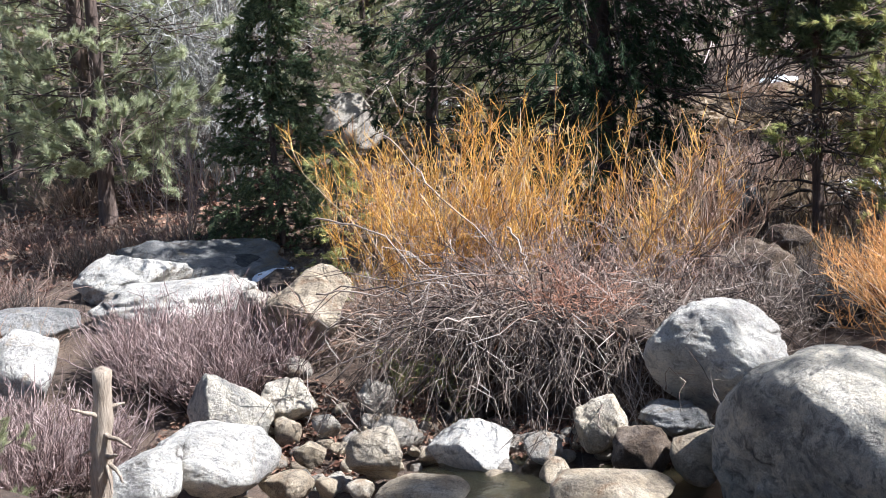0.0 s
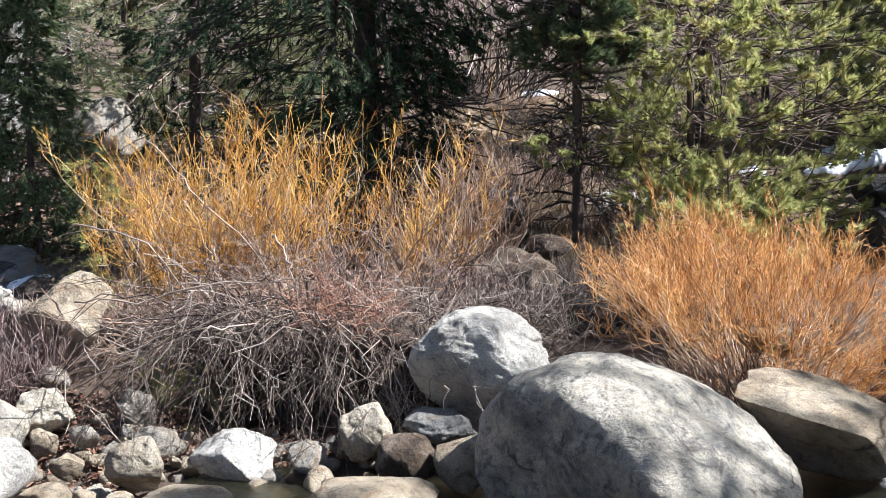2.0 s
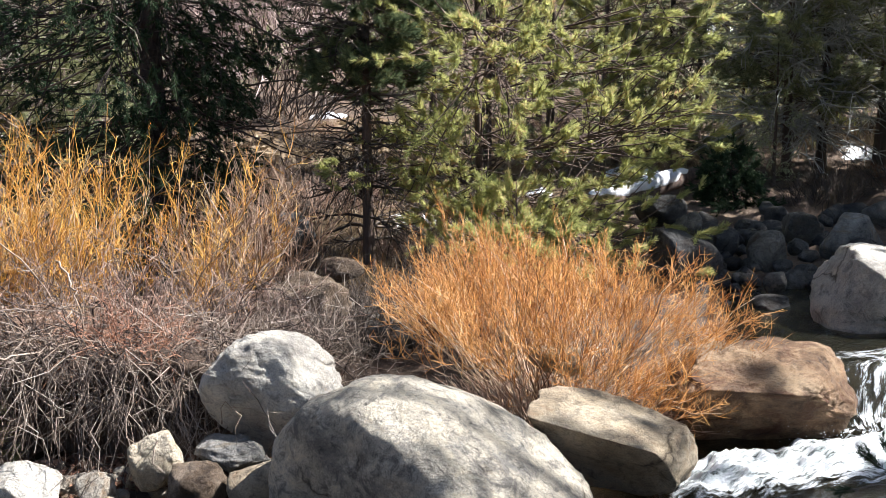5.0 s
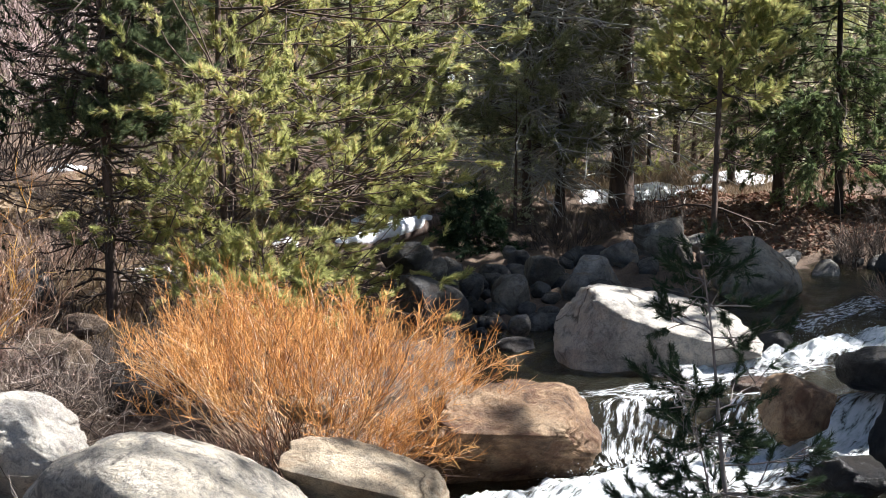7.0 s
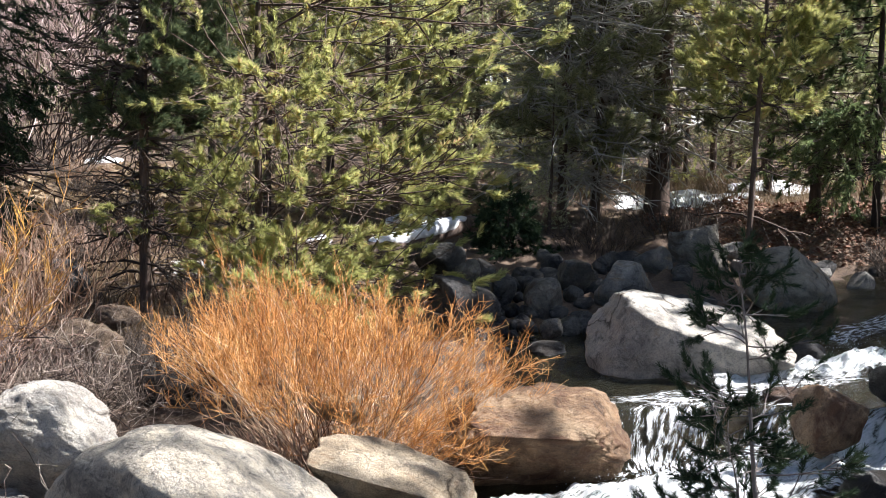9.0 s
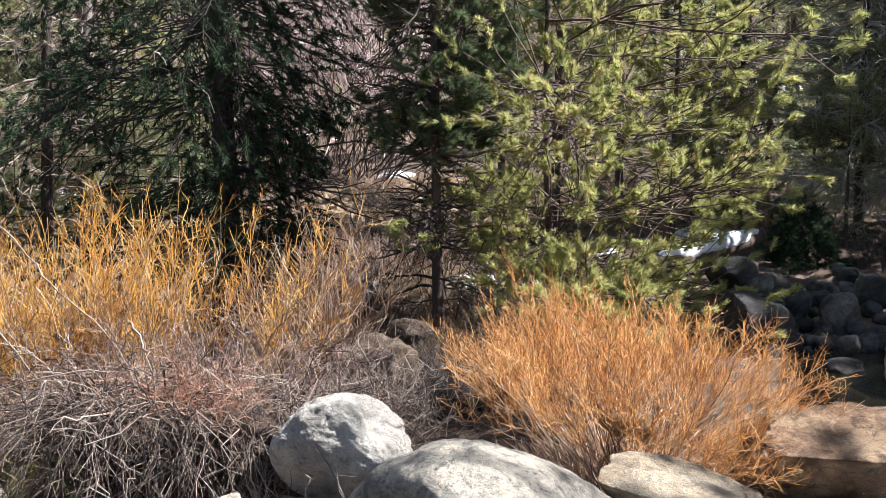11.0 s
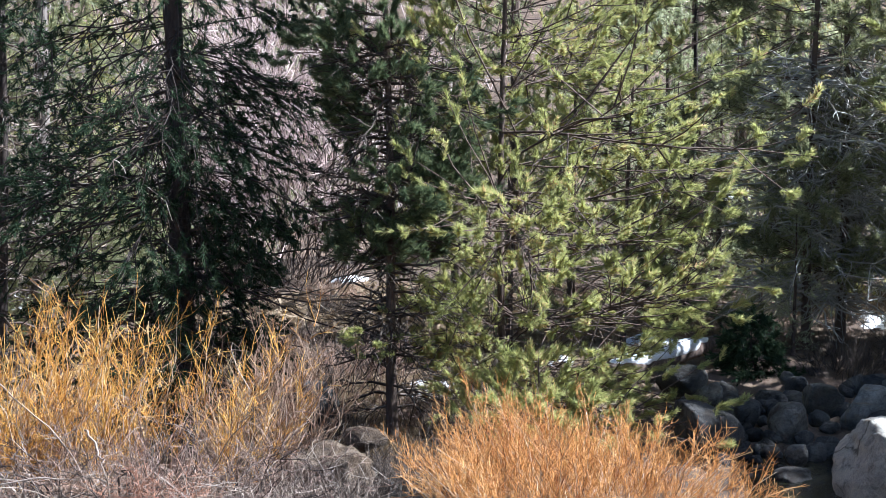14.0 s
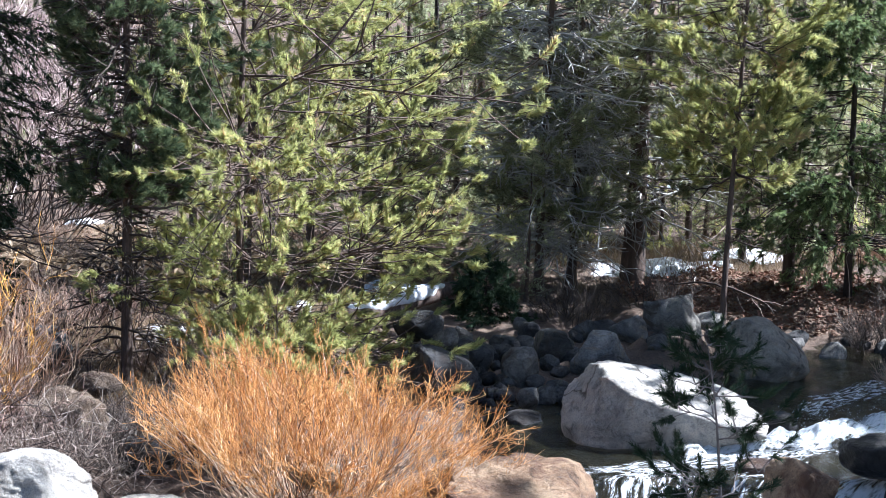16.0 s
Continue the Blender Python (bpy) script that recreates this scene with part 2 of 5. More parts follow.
def snow_material():
    m, nt, b = material("old_snow")
    co = world_coords(nt)
    nt.links.new(ramp(nt, noise_tex(nt, 5, 7, 0.7, co), [(0.3, (0.66, 0.67, 0.70)), (0.55, (0.84, 0.85, 0.87))]), b.inputs["Base Color"])
    b.inputs["Roughness"].default_value = 0.7
    relief(nt, b, noise_tex(nt, 14, 6, 0.6, co), 0.6, 0.05)
    return m


def water_material():
    m, nt, b = material("creek_water")
    co = world_coords(nt)
    nt.links.new(ramp(nt, noise_tex(nt, 1.2, 4, 0.6, co), [(0.35, (0.13, 0.13, 0.075)), (0.65, (0.30, 0.29, 0.18))]), b.inputs["Base Color"])
    b.inputs["Transmission Weight"].default_value, b.inputs["IOR"].default_value = 0.95, 1.33
    b.inputs["Roughness"].default_value = 0.05
    relief(nt, b, noise_tex(nt, 7, 6, 0.62, co, 2.0), 0.7, 0.06)
    return m


def foam_material(name, gap, bump=0.05):
    """Broken white water: streaks along the flow, with gaps that show the water below."""
    m, nt, b = material(name)
    uv = nt.nodes.new("ShaderNodeUVMap")
    uv.uv_map = "flow"
    mp = nt.nodes.new("ShaderNodeMapping")
    mp.inputs["Scale"].default_value = (1.6, 6.0, 1.0)
    nt.links.new(uv.outputs[0], mp.inputs[0])
    f = noise_tex(nt, 3.6, 8, 0.70, mp.outputs[0], 0.25)
    nt.links.new(ramp(nt, f, [(0.36, (0.34, 0.39, 0.36)), (0.46, (0.70, 0.74, 0.73)), (0.57, (0.93, 0.94, 0.95))]), b.inputs["Base Color"])
    b.inputs["Roughness"].default_value = 0.4
    relief(nt, b, noise_tex(nt, 9, 7, 0.7, mp.outputs[0], 0.3), 1.0, bump)
    holes = nt.nodes.new("ShaderNodeValToRGB")
    holes.color_ramp.elements[0].position, holes.color_ramp.elements[1].position = gap, gap + 0.14
    rim = nt.nodes.new("ShaderNodeUVMap")
    rim.uv_map = "rim"
    split = nt.nodes.new("ShaderNodeSeparateXYZ")
    nt.links.new(rim.outputs[0], split.inputs[0])
    thin = nt.nodes.new("ShaderNodeMath")
    thin.operation = "MULTIPLY_ADD"
    nt.links.new(split.outputs[0], thin.inputs[0])
    thin.inputs[1].default_value = -0.24
    nt.links.new(f, thin.inputs[2])
    nt.links.new(thin.outputs[0], holes.inputs[0])
    nt.links.new(holes.outputs[0], b.inputs["Alpha"])
    return m


GROUND, SNOW, WATER = ground_material(), snow_material(), water_material()
FOAM, FOAM_THIN = foam_material("white_water", 0.30), foam_material("streaked_foam", 0.45)
FOAM_FALL, FOAM_SIDE = foam_material("falling_water", 0.465, 0.04), foam_material("slipping_water", 0.49, 0.03)

# ================= mesh helpers =================
rng = np.random.default_rng(7)


def mesh_from(name, verts, faces, mat, smooth=True):
    """A mesh from arrays: verts (n, 3), faces (m, 3 or 4)."""
    verts, faces = np.asarray(verts, np.float32), np.asarray(faces, np.int32)
    me = bpy.data.meshes.new(name)
    k = faces.shape[1]
    me.vertices.add(len(verts))
    me.vertices.foreach_set("co", verts.ravel())
    me.loops.add(faces.size)
    me.loops.foreach_set("vertex_index", faces.ravel())
    me.polygons.add(len(faces))
    me.polygons.foreach_set("loop_start", np.arange(0, faces.size, k, dtype=np.int32))
    me.polygons.foreach_set("use_smooth", np.full(len(faces), smooth))
    me.update(calc_edges=True)
    me.materials.append(mat)
    return me


def part(name, me, parent, label=""):
    ob = new(name, me)
    ob.parent = parent
    return tagged(ob, label)


def tubes(paths, radii, sides=3):
    """Round bars along many paths of equal length: paths (n, k, 3), radii (n, k)."""
    paths, radii = np.asarray(paths, float), np.asarray(radii, float)
    n, k, _ = paths.shape
    tan = np.gradient(paths, axis=1)
    tan /= np.linalg.norm(tan, axis=2, keepdims=True) + 1e-9
    ref = np.where(np.abs(tan[..., 2:3]) > 0.9, np.array([1.0, 0, 0]), np.array([0, 0, 1.0]))
    u = np.cross(tan, ref)
    u /= np.linalg.norm(u, axis=2, keepdims=True) + 1e-9
    v = np.cross(tan, u)
    a = np.arange(sides) * 2 * math.pi / sides
    ring = u[:, :, None] * np.cos(a)[:, None] + v[:, :, None] * np.sin(a)[:, None]
    verts = (paths[:, :, None] + ring * radii[:, :, None, None]).reshape(-1, 3)
    base = (np.arange(n) * k * sides)[:, None, None] + (np.arange(k - 1) * sides)[None, :, None]
    i = np.arange(sides)
    j = (i + 1) % sides
    faces = np.stack([base + i, base + j, base + sides + j, base + sides + i], -1).reshape(-1, 4)
    return verts, faces


def join(pieces):
    verts, faces, at = [], [], 0
    for v, f in pieces:
        verts.append(v)
        faces.append(f + at)
        at += len(v)
    return np.concatenate(verts), np.concatenate(faces)


def unit(v):
    return v / (np.linalg.norm(v, axis=-1, keepdims=True) + 1e-9)


def fbm(p, scale, octaves=4, seed=0.0):
    """Fractal noise at one point."""
    return noise.fractal(Vector((p[0] * scale + seed, p[1] * scale - seed, p[2] * scale + 0.7 * seed)), 0.9, 2.1, octaves)


def smooth(a, b, x):
    """0 at a, 1 at b, eased."""
    t = np.clip((x - a) / (b - a), 0, 1)
    return t * t * (3 - 2 * t)


# ================= the ground =================
def bank_line(x):
    """y of the far bank's foot for each x: along the pool, then back beside the upper creek."""
    return 10.9 + 0.35 * np.sin(x * 0.9) + 3.6 * smooth(1.5, 2.9, x) + 4.3 * smooth(4.6, 6.9, x) + 3.4 * smooth(9.5, 20, x)


def ground_z(x, y):
    x, y = np.asarray(x, float), np.asarray(y, float)
    bed = -0.42 + 0.03 * np.clip(x, -9, 9) + 0.2 * smooth(-3.5, -4.3, x) + 0.48 * smooth(12.4, 13.6, y - 0.25 * (x - 3.4)) * smooth(1.5, 2.5, x)
    floor = 0.48 + 0.028 * np.clip(x, 0, 14) + 0.048 * np.clip(x, -14, 0) + 0.016 * (np.clip(y, 14, 58) - 15)
    d = y - bank_line(x)
    rise = smooth(-0.2, 3.2, d)
    cut = smooth(-4.9, -4.3, x) * smooth(-1.0, -1.5, x)                       # the steep bank below the drooping shrub
    rise = rise + cut * (0.42 * smooth(-0.2, 1.0, d) + 0.58 * smooth(1.85, 2.15, d) - rise)
    z = bed + (floor - bed) * rise
    z = z + (1.0 - z) * smooth(8.7, 6.9, y) + 0.6 * smooth(6.9, 4.5, y)       # the near bank
    z = z + (0.42 - z) * smooth(4.6, 5.6, x - 0.25 * (y - 11)) * smooth(12.8, 11.6, y) * smooth(8.0, 9.2, y)
    z = z + 0.42 * np.clip(y - 56, 0, 130) + 0.12 * np.clip(y - 186, 0, 1500)
    z = z + 0.35 * np.clip(np.abs(x) - 45, 0, 150) * smooth(15, 50, y)
    return z + 0.05 * np.sin(x * 2.1 + 0.7 * y) * np.sin(y * 1.7 - 0.4 * x) + 0.03 * np.sin(x * 5.3 - y * 3.1)


def axis(fine0, fine1, step, ends, grow=1.16):
    a = list(np.arange(fine0, fine1 + 1e-6, step))
    s = step
    while a[-1] < ends[1]:
        s *= grow
        a.append(a[-1] + s)
    s = step
    while a[0] > ends[0]:
        s *= grow
        a.insert(0, a[0] - s)
    return np.array(a)


gx, gy = axis(-11, 11, 0.16, (-1500, 1500)), axis(7, 24, 0.16, (-300, 2000), 1.10)
GX, GY = np.meshgrid(gx, gy)
GZ = ground_z(GX, GY) + 0.03 * rng.standard_normal(GX.shape) * (np.abs(GX) < 12) * (GY < 26)
idx = np.arange(GX.size).reshape(GX.shape)
gf = np.stack([idx[:-1, :-1], idx[:-1, 1:], idx[1:, 1:], idx[1:, :-1]], -1).reshape(-1, 4)
ground = new("ground", mesh_from("ground", np.stack([GX, GY, GZ], -1).reshape(-1, 3), gf, GROUND))
tagged(ground, "brown forest floor of needle duff and soil sloping to the creek", "ground", kind="structure")


def bank_lip(x0, x1, n=90):
    """A root-bound soil lip that overhangs the foot of the bank, thinning out at both ends."""
    rim = np.array([(2.95, -0.06), (2.5, 0.20), (2.0, 0.36), (1.65, 0.36), (1.48, 0.28), (1.5, 0.18), (1.8, 0.15), (2.2, 0.05), (2.6, -0.1)])
    rows = []
    for i, x in enumerate(np.linspace(x0, x1, n)):
        u = i / (n - 1)
        k = float(smooth(0, 0.14, u) * smooth(1, 0.86, u))
        bump = 0.12 * fbm((x, 0, 0), 1.6, 4, 3.0)
        y = float(bank_line(np.array(x))) + 1.5 + (rim[:, 0] - 1.5) * (0.5 + 0.5 * k) + 0.3 * (1 - k) + bump * (rim[:, 0] < 2.4)
        top = float(ground_z(x, float(bank_line(np.array(x))) + 2.6))
        z = top + rim[:, 1] * k - 0.12 * (1 - k)
        wob = np.array([0.05 * fbm((x, b, c), 4.0, 4, 9.0) for b, c in zip(y, z)])
        rows.append(np.column_stack([np.full(len(rim), x) + wob, y + wob, z + wob]))
    m = len(rim)
    i = np.arange(n * m).reshape(n, m)
    f = np.stack([i[:-1, :-1], i[1:, :-1], i[1:, 1:], i[:-1, 1:]], -1).reshape(-1, 4)
    return new("ground_bank_lip", mesh_from("ground_bank_lip", np.concatenate(rows), f, GROUND))


tagged(bank_lip(-4.5, -1.75), "undercut soil bank bound by roots above the stones", "bank", kind="structure")


def sheet(name, cx, cy, rx, ry, turn, height, mat, seed, n=60, lump=0.5, lift=0.0):
    """A low mound with an uneven outline that lies on the ground."""
    u = np.linspace(-1.3, 1.3, n)
    U, V = np.meshgrid(u, u)
    c, s = math.cos(radians(turn)), math.sin(radians(turn))
    X, Y = cx + U * rx * c - V * ry * s, cy + U * rx * s + V * ry * c
    N = np.array([fbm((a, b, seed), 1.7, 5, seed) for a, b in zip(U.ravel(), V.ravel())]).reshape(U.shape)
    m = 1 - (U * U + V * V) + lump * N
    Z = ground_z(X, Y) + np.where(m > 0, height * np.sqrt(np.clip(m, 0, 1)) * (1 + 0.25 * N), -0.06) + lift
    ok = (m > -0.12)
    i = np.arange(U.size).reshape(U.shape)
    f = np.stack([i[:-1, :-1], i[:-1, 1:], i[1:, 1:], i[1:, :-1]], -1).reshape(-1, 4)
    f = f[ok.ravel()[f].all(1)]
    return new(name, mesh_from(name, np.stack([X, Y, Z], -1).reshape(-1, 3), f, mat))

# ================= water =================
def grid_sheet(name, x0, x1, y0, y1, nx, ny, z, mat):
    X, Y = np.meshgrid(np.linspace(x0, x1, nx), np.linspace(y0, y1, ny))
    Z = z(X, Y)
    i = np.arange(X.size).reshape(X.shape)
    f = np.stack([i[:-1, :-1], i[:-1, 1:], i[1:, 1:], i[1:, :-1]], -1).reshape(-1, 4)
    return new(name, mesh_from(name, np.stack([X, Y, Z], -1).reshape(-1, 3), f, mat))


def water_z(X, Y):
    low = -0.10 + 0.03 * np.clip(X, -6, 4) - 0.25 * smooth(-3.5, -4.3, X)
    up = smooth(12.8, 13.2, Y) * smooth(2.1, 2.7, X)
    return low + (0.46 - low) * up + 0.012 * np.sin(7 * X + 3 * Y) * np.sin(5 * Y - 2 * X) + 0.008 * np.sin(13 * X - 9 * Y)


creek = grid_sheet("water", -8, 24, 8.7, 24, 300, 140, water_z, WATER)
tagged(creek, "clear greenish-brown creek water among the stones", "water", kind="structure")


def ribbon(name, pts, widths, mat, seed, rough, n=90, m=26):
    """A band of broken water along a line of points, with lumps and splashes."""
    pts, widths = np.array(pts, float), np.array(widths, float)
    t = np.linspace(0, len(pts) - 1, n)
    c = np.stack([np.interp(t, range(len(pts)), pts[:, a]) for a in range(3)], 1)
    for _ in range(4):
        c[1:-1] = (c[:-2] + 2 * c[1:-1] + c[2:]) / 4
    w = np.interp(t, range(len(pts)), widths)
    d = np.gradient(c, axis=0)
    side = unit(np.stack([-d[:, 1], d[:, 0], 0 * d[:, 0]], 1))
    s = np.linspace(-1, 1, m)
    edge = 1 + 0.25 * np.array([[fbm((a * 5.0 / n, b, seed), 1.0, 2, seed) for b in (0, 5)] for a in range(n)])
    P = c[:, None] + side[:, None] * (s[None, :, None] * w[:, None, None] * np.where(s < 0, edge[:, :1], edge[:, 1:])[..., None])
    lump = np.array([[fbm(P[i, j] * (1, 1, 0.4), 3.2, 5, seed) + 0.4 * abs(fbm(P[i, j], 7.0, 3, seed + 3)) for j in range(m)] for i in range(n)])
    P[..., 2] += rough * (0.4 + lump) * (1 - s[None] ** 4) - 0.10 * s[None] ** 8
    i = np.arange(n * m).reshape(n, m)
    f = np.stack([i[:-1, :-1], i[:-1, 1:], i[1:, 1:], i[1:, :-1]], -1).reshape(-1, 4)
    P[..., 2] = np.maximum(P[..., 2], water_z(P[..., 0], P[..., 1]) + 0.03 * (1 - s[None] ** 2))
    me = mesh_from(name, P.reshape(-1, 3), f, mat)
    run = np.concatenate([[0], np.cumsum(np.linalg.norm(np.diff(c, axis=0), axis=1))])
    flow = np.stack([np.repeat(run, m), np.tile(s, n) * np.repeat(w, m)], 1)
    me.uv_layers.new(name="flow").data.foreach_set("uv", flow[f.ravel()].astype(np.float32).ravel())
    rim = np.clip((np.abs(np.tile(s, n)) - 0.35) / 0.65, 0, 1) ** 1.5
    ends = np.repeat(np.clip(1 - np.minimum(np.arange(n), n - 1 - np.arange(n)) / (0.12 * n), 0, 1), m)
    rim = np.stack([np.maximum(rim, ends), 0 * rim], 1)
    me.uv_layers.new(name="rim").data.foreach_set("uv", rim[f.ravel()].astype(np.float32).ravel())
    return new(name, me)


rapids = ribbon("water_rapids", [(12, 18.1, 0.56), (8.8, 16.3, 0.55), (7.3, 15.45, 0.54), (6.3, 14.9, 0.53), (5.5, 14.5, 0.52), (4.7, 14.15, 0.50), (4.0, 13.95, 0.48)], [0.5, 0.46, 0.40, 0.36, 0.28, 0.20, 0.12], FOAM, 3.0, 0.10, 240, 40)
tagged(rapids, "white rapids running down the rocky creek", "water", kind="structure")
chute = ribbon("water_chute", [(6.0, 14.5, 0.50), (5.0, 14.05, 0.49), (4.2, 13.7, 0.48), (3.5, 13.45, 0.47), (3.0, 13.5, 0.47)], [0.45, 0.45, 0.4, 0.3, 0.15], FOAM_THIN, 4.0, 0.03, 80, 30)
tagged(chute, "thin streaks of foam behind the brown boulder", "water", kind="structure")
falls = ribbon("water_falls", [(3.9, 13.5, 0.49), (3.7, 13.2, 0.46), (3.58, 13.02, 0.30), (3.5, 12.85, 0.10), (3.45, 12.6, 0.03), (3.3, 12.35, 0.0)], [0.42, 0.5, 0.52, 0.56, 0.6, 0.6], FOAM_FALL, 5.0, 0.055, 150, 60)
tagged(falls, "small white waterfall between the boulders", "water", kind="structure")
side_fall = ribbon("water_side_fall", [(5.75, 14.35, 0.52), (5.3, 13.95, 0.48), (4.95, 13.5, 0.42), (4.5, 13.05, 0.32), (4.3, 12.75, 0.12), (4.4, 12.4, 0.05), (4.7, 12.1, 0.05)], [0.12, 0.2, 0.24, 0.26, 0.3, 0.4, 0.4], FOAM_SIDE, 6.0, 0.05, 150, 36)
tagged(side_fall, "white water slipping past the red-brown stone", "water", kind="structure")
foam = ribbon("water_foam", [(6.2, 13.2, 0.10), (5.1, 12.7, 0.05), (3.9, 12.4, 0.03), (2.9, 12.05, 0.01), (2.0, 11.75, 0.0), (1.3, 11.4, -0.04)], [0.3, 0.45, 0.6, 0.58, 0.5, 0.3], FOAM, 8.0, 0.10, 220, 60)
tagged(foam, "churning white foam below the falls", "water", kind="structure")
drift = ribbon("water_drift", [(9.5, 18.4, 0.47), (7.6, 17.5, 0.47), (6.6, 16.6, 0.47), (5.9, 15.6, 0.475)], [0.5, 0.4, 0.3, 0.3], FOAM_THIN, 9.0, 0.02, 100, 30)
tagged(drift, "faint foam streaks on the dark upper pool", "water", kind="structure")
spray_rng = np.random.default_rng(15)
drops = np.concatenate([np.array(c) + spray_rng.standard_normal((n, 3)) * sp for n, c, sp in (
    (300, (3.9, 12.7, 0.15), (0.22, 0.12, 0.09)), (120, (3.1, 12.3, 0.08), (0.3, 0.1, 0.05)), (260, (4.7, 12.8, 0.15), (0.3, 0.15, 0.08)), (220, (6.2, 15.2, 0.6), (0.5, 0.2, 0.05)))])
tet = np.array([(1, 1, 1), (-1, -1, 1), (-1, 1, -1), (1, -1, -1)]) * 0.0035
dv = (drops[:, None] + tet * spray_rng.uniform(0.4, 1.4, (len(drops), 1, 1))).reshape(-1, 3)
df = (np.arange(len(drops))[:, None, None] * 4 + np.array([(0, 1, 2), (0, 3, 1), (0, 2, 3), (1, 3, 2)])).reshape(-1, 3)
tagged(new("water_spray", mesh_from("water_spray", dv, df, SNOW)), "white droplets flying off the falls", "spray", kind="stuff")

# ================= boulders =================
ICO = {}


def ico(level):
    if level not in ICO:
        bm = bmesh.new()
        bmesh.ops.create_icosphere(bm, subdivisions=level, radius=1.0)
        v = np.array([p.co[:] for p in bm.verts])
        f = np.array([[p.index for p in q.verts] for q in bm.faces])
        bm.free()
        ICO[level] = (v, f)
    return ICO[level]


def rock_mesh(name, size, seed, mat, cuts=7, rough=0.10, level=4, squareness=0.8, taper=0.0, under=0.3, planes=(), broken=()):
    """A boulder: a squared ball, cut flat along a few planes, worn and roughened."""
    r = np.random.default_rng(seed)
    v, f = ico(level)
    v = np.sign(v) * np.abs(v) ** squareness
    v = v / np.abs(v).max(0)
    for _ in range(cuts):
        nrm = unit(r.standard_normal(3) * (1, 1, 0.8))
        d = r.uniform(0.52, 0.86)
        over = v @ nrm - d
        v = v - (0.49 * (over + np.sqrt(over ** 2 + 0.05 ** 2)))[:, None] * nrm
    for *nrm, d in planes:                       # its own large faces
        nrm = unit(np.array(nrm, float))
        over = v @ nrm - d
        v = v - (0.49 * (over + np.sqrt(over ** 2 + 0.10 ** 2)))[:, None] * nrm
    v = v / np.abs(v).max(0)
    big = np.array([fbm(p, 1.1, 3, seed * 1.37) for p in v])
    fine = np.array([fbm(p, 4.2, 5, seed * 0.71) for p in v]) if level >= 4 else 0
    grit = np.array([fbm(p, 13.0, 3, seed * 0.37) for p in v]) if level >= 5 else 0
    v = v * (1 + rough * big + rough * 0.42 * fine + 0.012 * grit)[:, None]
    if broken:                                   # one side split off in knobs
        face = smooth(0.45, 0.75, v @ unit(np.array(broken[:3], float)))
        v = v * (1 - face * broken[3] * np.array([abs(fbm(p, 2.6, 5, seed)) + 0.35 * abs(fbm(p, 8.0, 4, seed)) for p in v]))[:, None]
    v[:, 2] *= 1 - taper * v[:, 0]
    v[:, :2] *= (1 - under * np.clip(-v[:, 2] - 0.1, 0, 1))[:, None]
    v = (v - (v.max(0) + v.min(0)) / 2) / (v.max(0) - v.min(0)) * np.array(size)
    return mesh_from(name, v, f, mat)


def stone(label, at, w, h, mat, seed, deep=0.85, turn=0.0, lean=0.0, cuts=7, rough=0.10, level=4, name="boulder", square=0.8, sink=0.1, taper=0.0, under=0.3, planes=(), broken=()):
    """A boulder of that width and visible height, centred at a place, its foot sunk a little."""
    ob = new(name, rock_mesh(name, (w, w * deep, h * (1 + sink)), seed, mat, cuts, rough, level, square, taper, under, planes, broken))
    ob.matrix_world = pose(at[0], at[1] + 0.15 * w, at[2] - h * sink / 2, 0, lean, turn)
    return tagged(ob, label, "rock", "boulders along the creek")


stone("large pale granite boulder on the upper bank", (-8.45, 15.20, 0.28), 1.25, 0.58, PALESUNLIT, 11, deep=.9, cuts=8, square=.7, level=5, rough=.18)
stone("broad grey granite slab behind the pale boulder", (-8.3, 16.30, 0.22), 2.4, 0.50, GREY, 18, deep=.6, cuts=8, level=5, rough=.2)
stone("flat pale granite slab in full sun", (-7.5, 14.30, 0.26), 1.75, 0.46, PALESUNLIT, 25, deep=.8, cuts=8, lean=-5, square=.6, level=5, rough=.2)
# Tree shade on this rock is put into its dark stone colour.
stone("dark rock in tree shade on the bank", (-7.93, 16.50, 0.13), 1.06, 0.35, DARKSHADEROCK, 32, deep=.7)
stone("white granite block beside the bare shrub", (-7.75, 12.00, 0.21), 0.71, 0.67, PALESUNLIT, 39, deep=.9, cuts=6, square=.6, planes=((.45, -.4, .8, .6), ))
stone("small pale wedge of granite", (-6.07, 13.40, 0.48), 0.42, 0.38, GRANITE, 46, cuts=7, level=5, rough=.15)
stone("large tan boulder with twig shadows on its face", (-5.40, 13.00, 0.60), 0.80, 0.80, TAN, 53, deep=.9, cuts=5, level=5, lean=10, rough=.16, square=.8, under=.45, planes=((.25, -.55, .75, .6), (-.1, -.95, -.35, .55), (-.5, -.3, .8, .66)))
stone("angular granite boulder with a bright split face", (-5.60, 11.50, 0.01), 0.76, 0.68, CREAM, 60, cuts=4, lean=8, level=5, square=.7, planes=((.5, -.62, .45, .42), (-.6, -.75, .1, .42)))
stone("tan angular stone propped on smaller stones", (-5.19, 12.00, 0.02), 0.47, 0.38, WARM, 67, cuts=10, level=5, rough=.14, lean=-10)
stone("small tan stone under a larger one", (-5.12, 11.80, -0.18), 0.28, 0.23, TAN, 74, cuts=8)
stone("small grey stone under the shrub", (-5.28, 12.50, 0.18), 0.25, 0.20, GRANITE, 81, cuts=6)
stone("rounded grey-tan stone in the bank", (-4.73, 11.70, -0.08), 0.25, 0.23, GRANITE, 88, cuts=5)
stone("leaning grey stone beneath hanging twigs", (-4.38, 12.00, 0.07), 0.32, 0.37, GRANITE, 95, cuts=9, level=5, rough=.16, lean=-35)
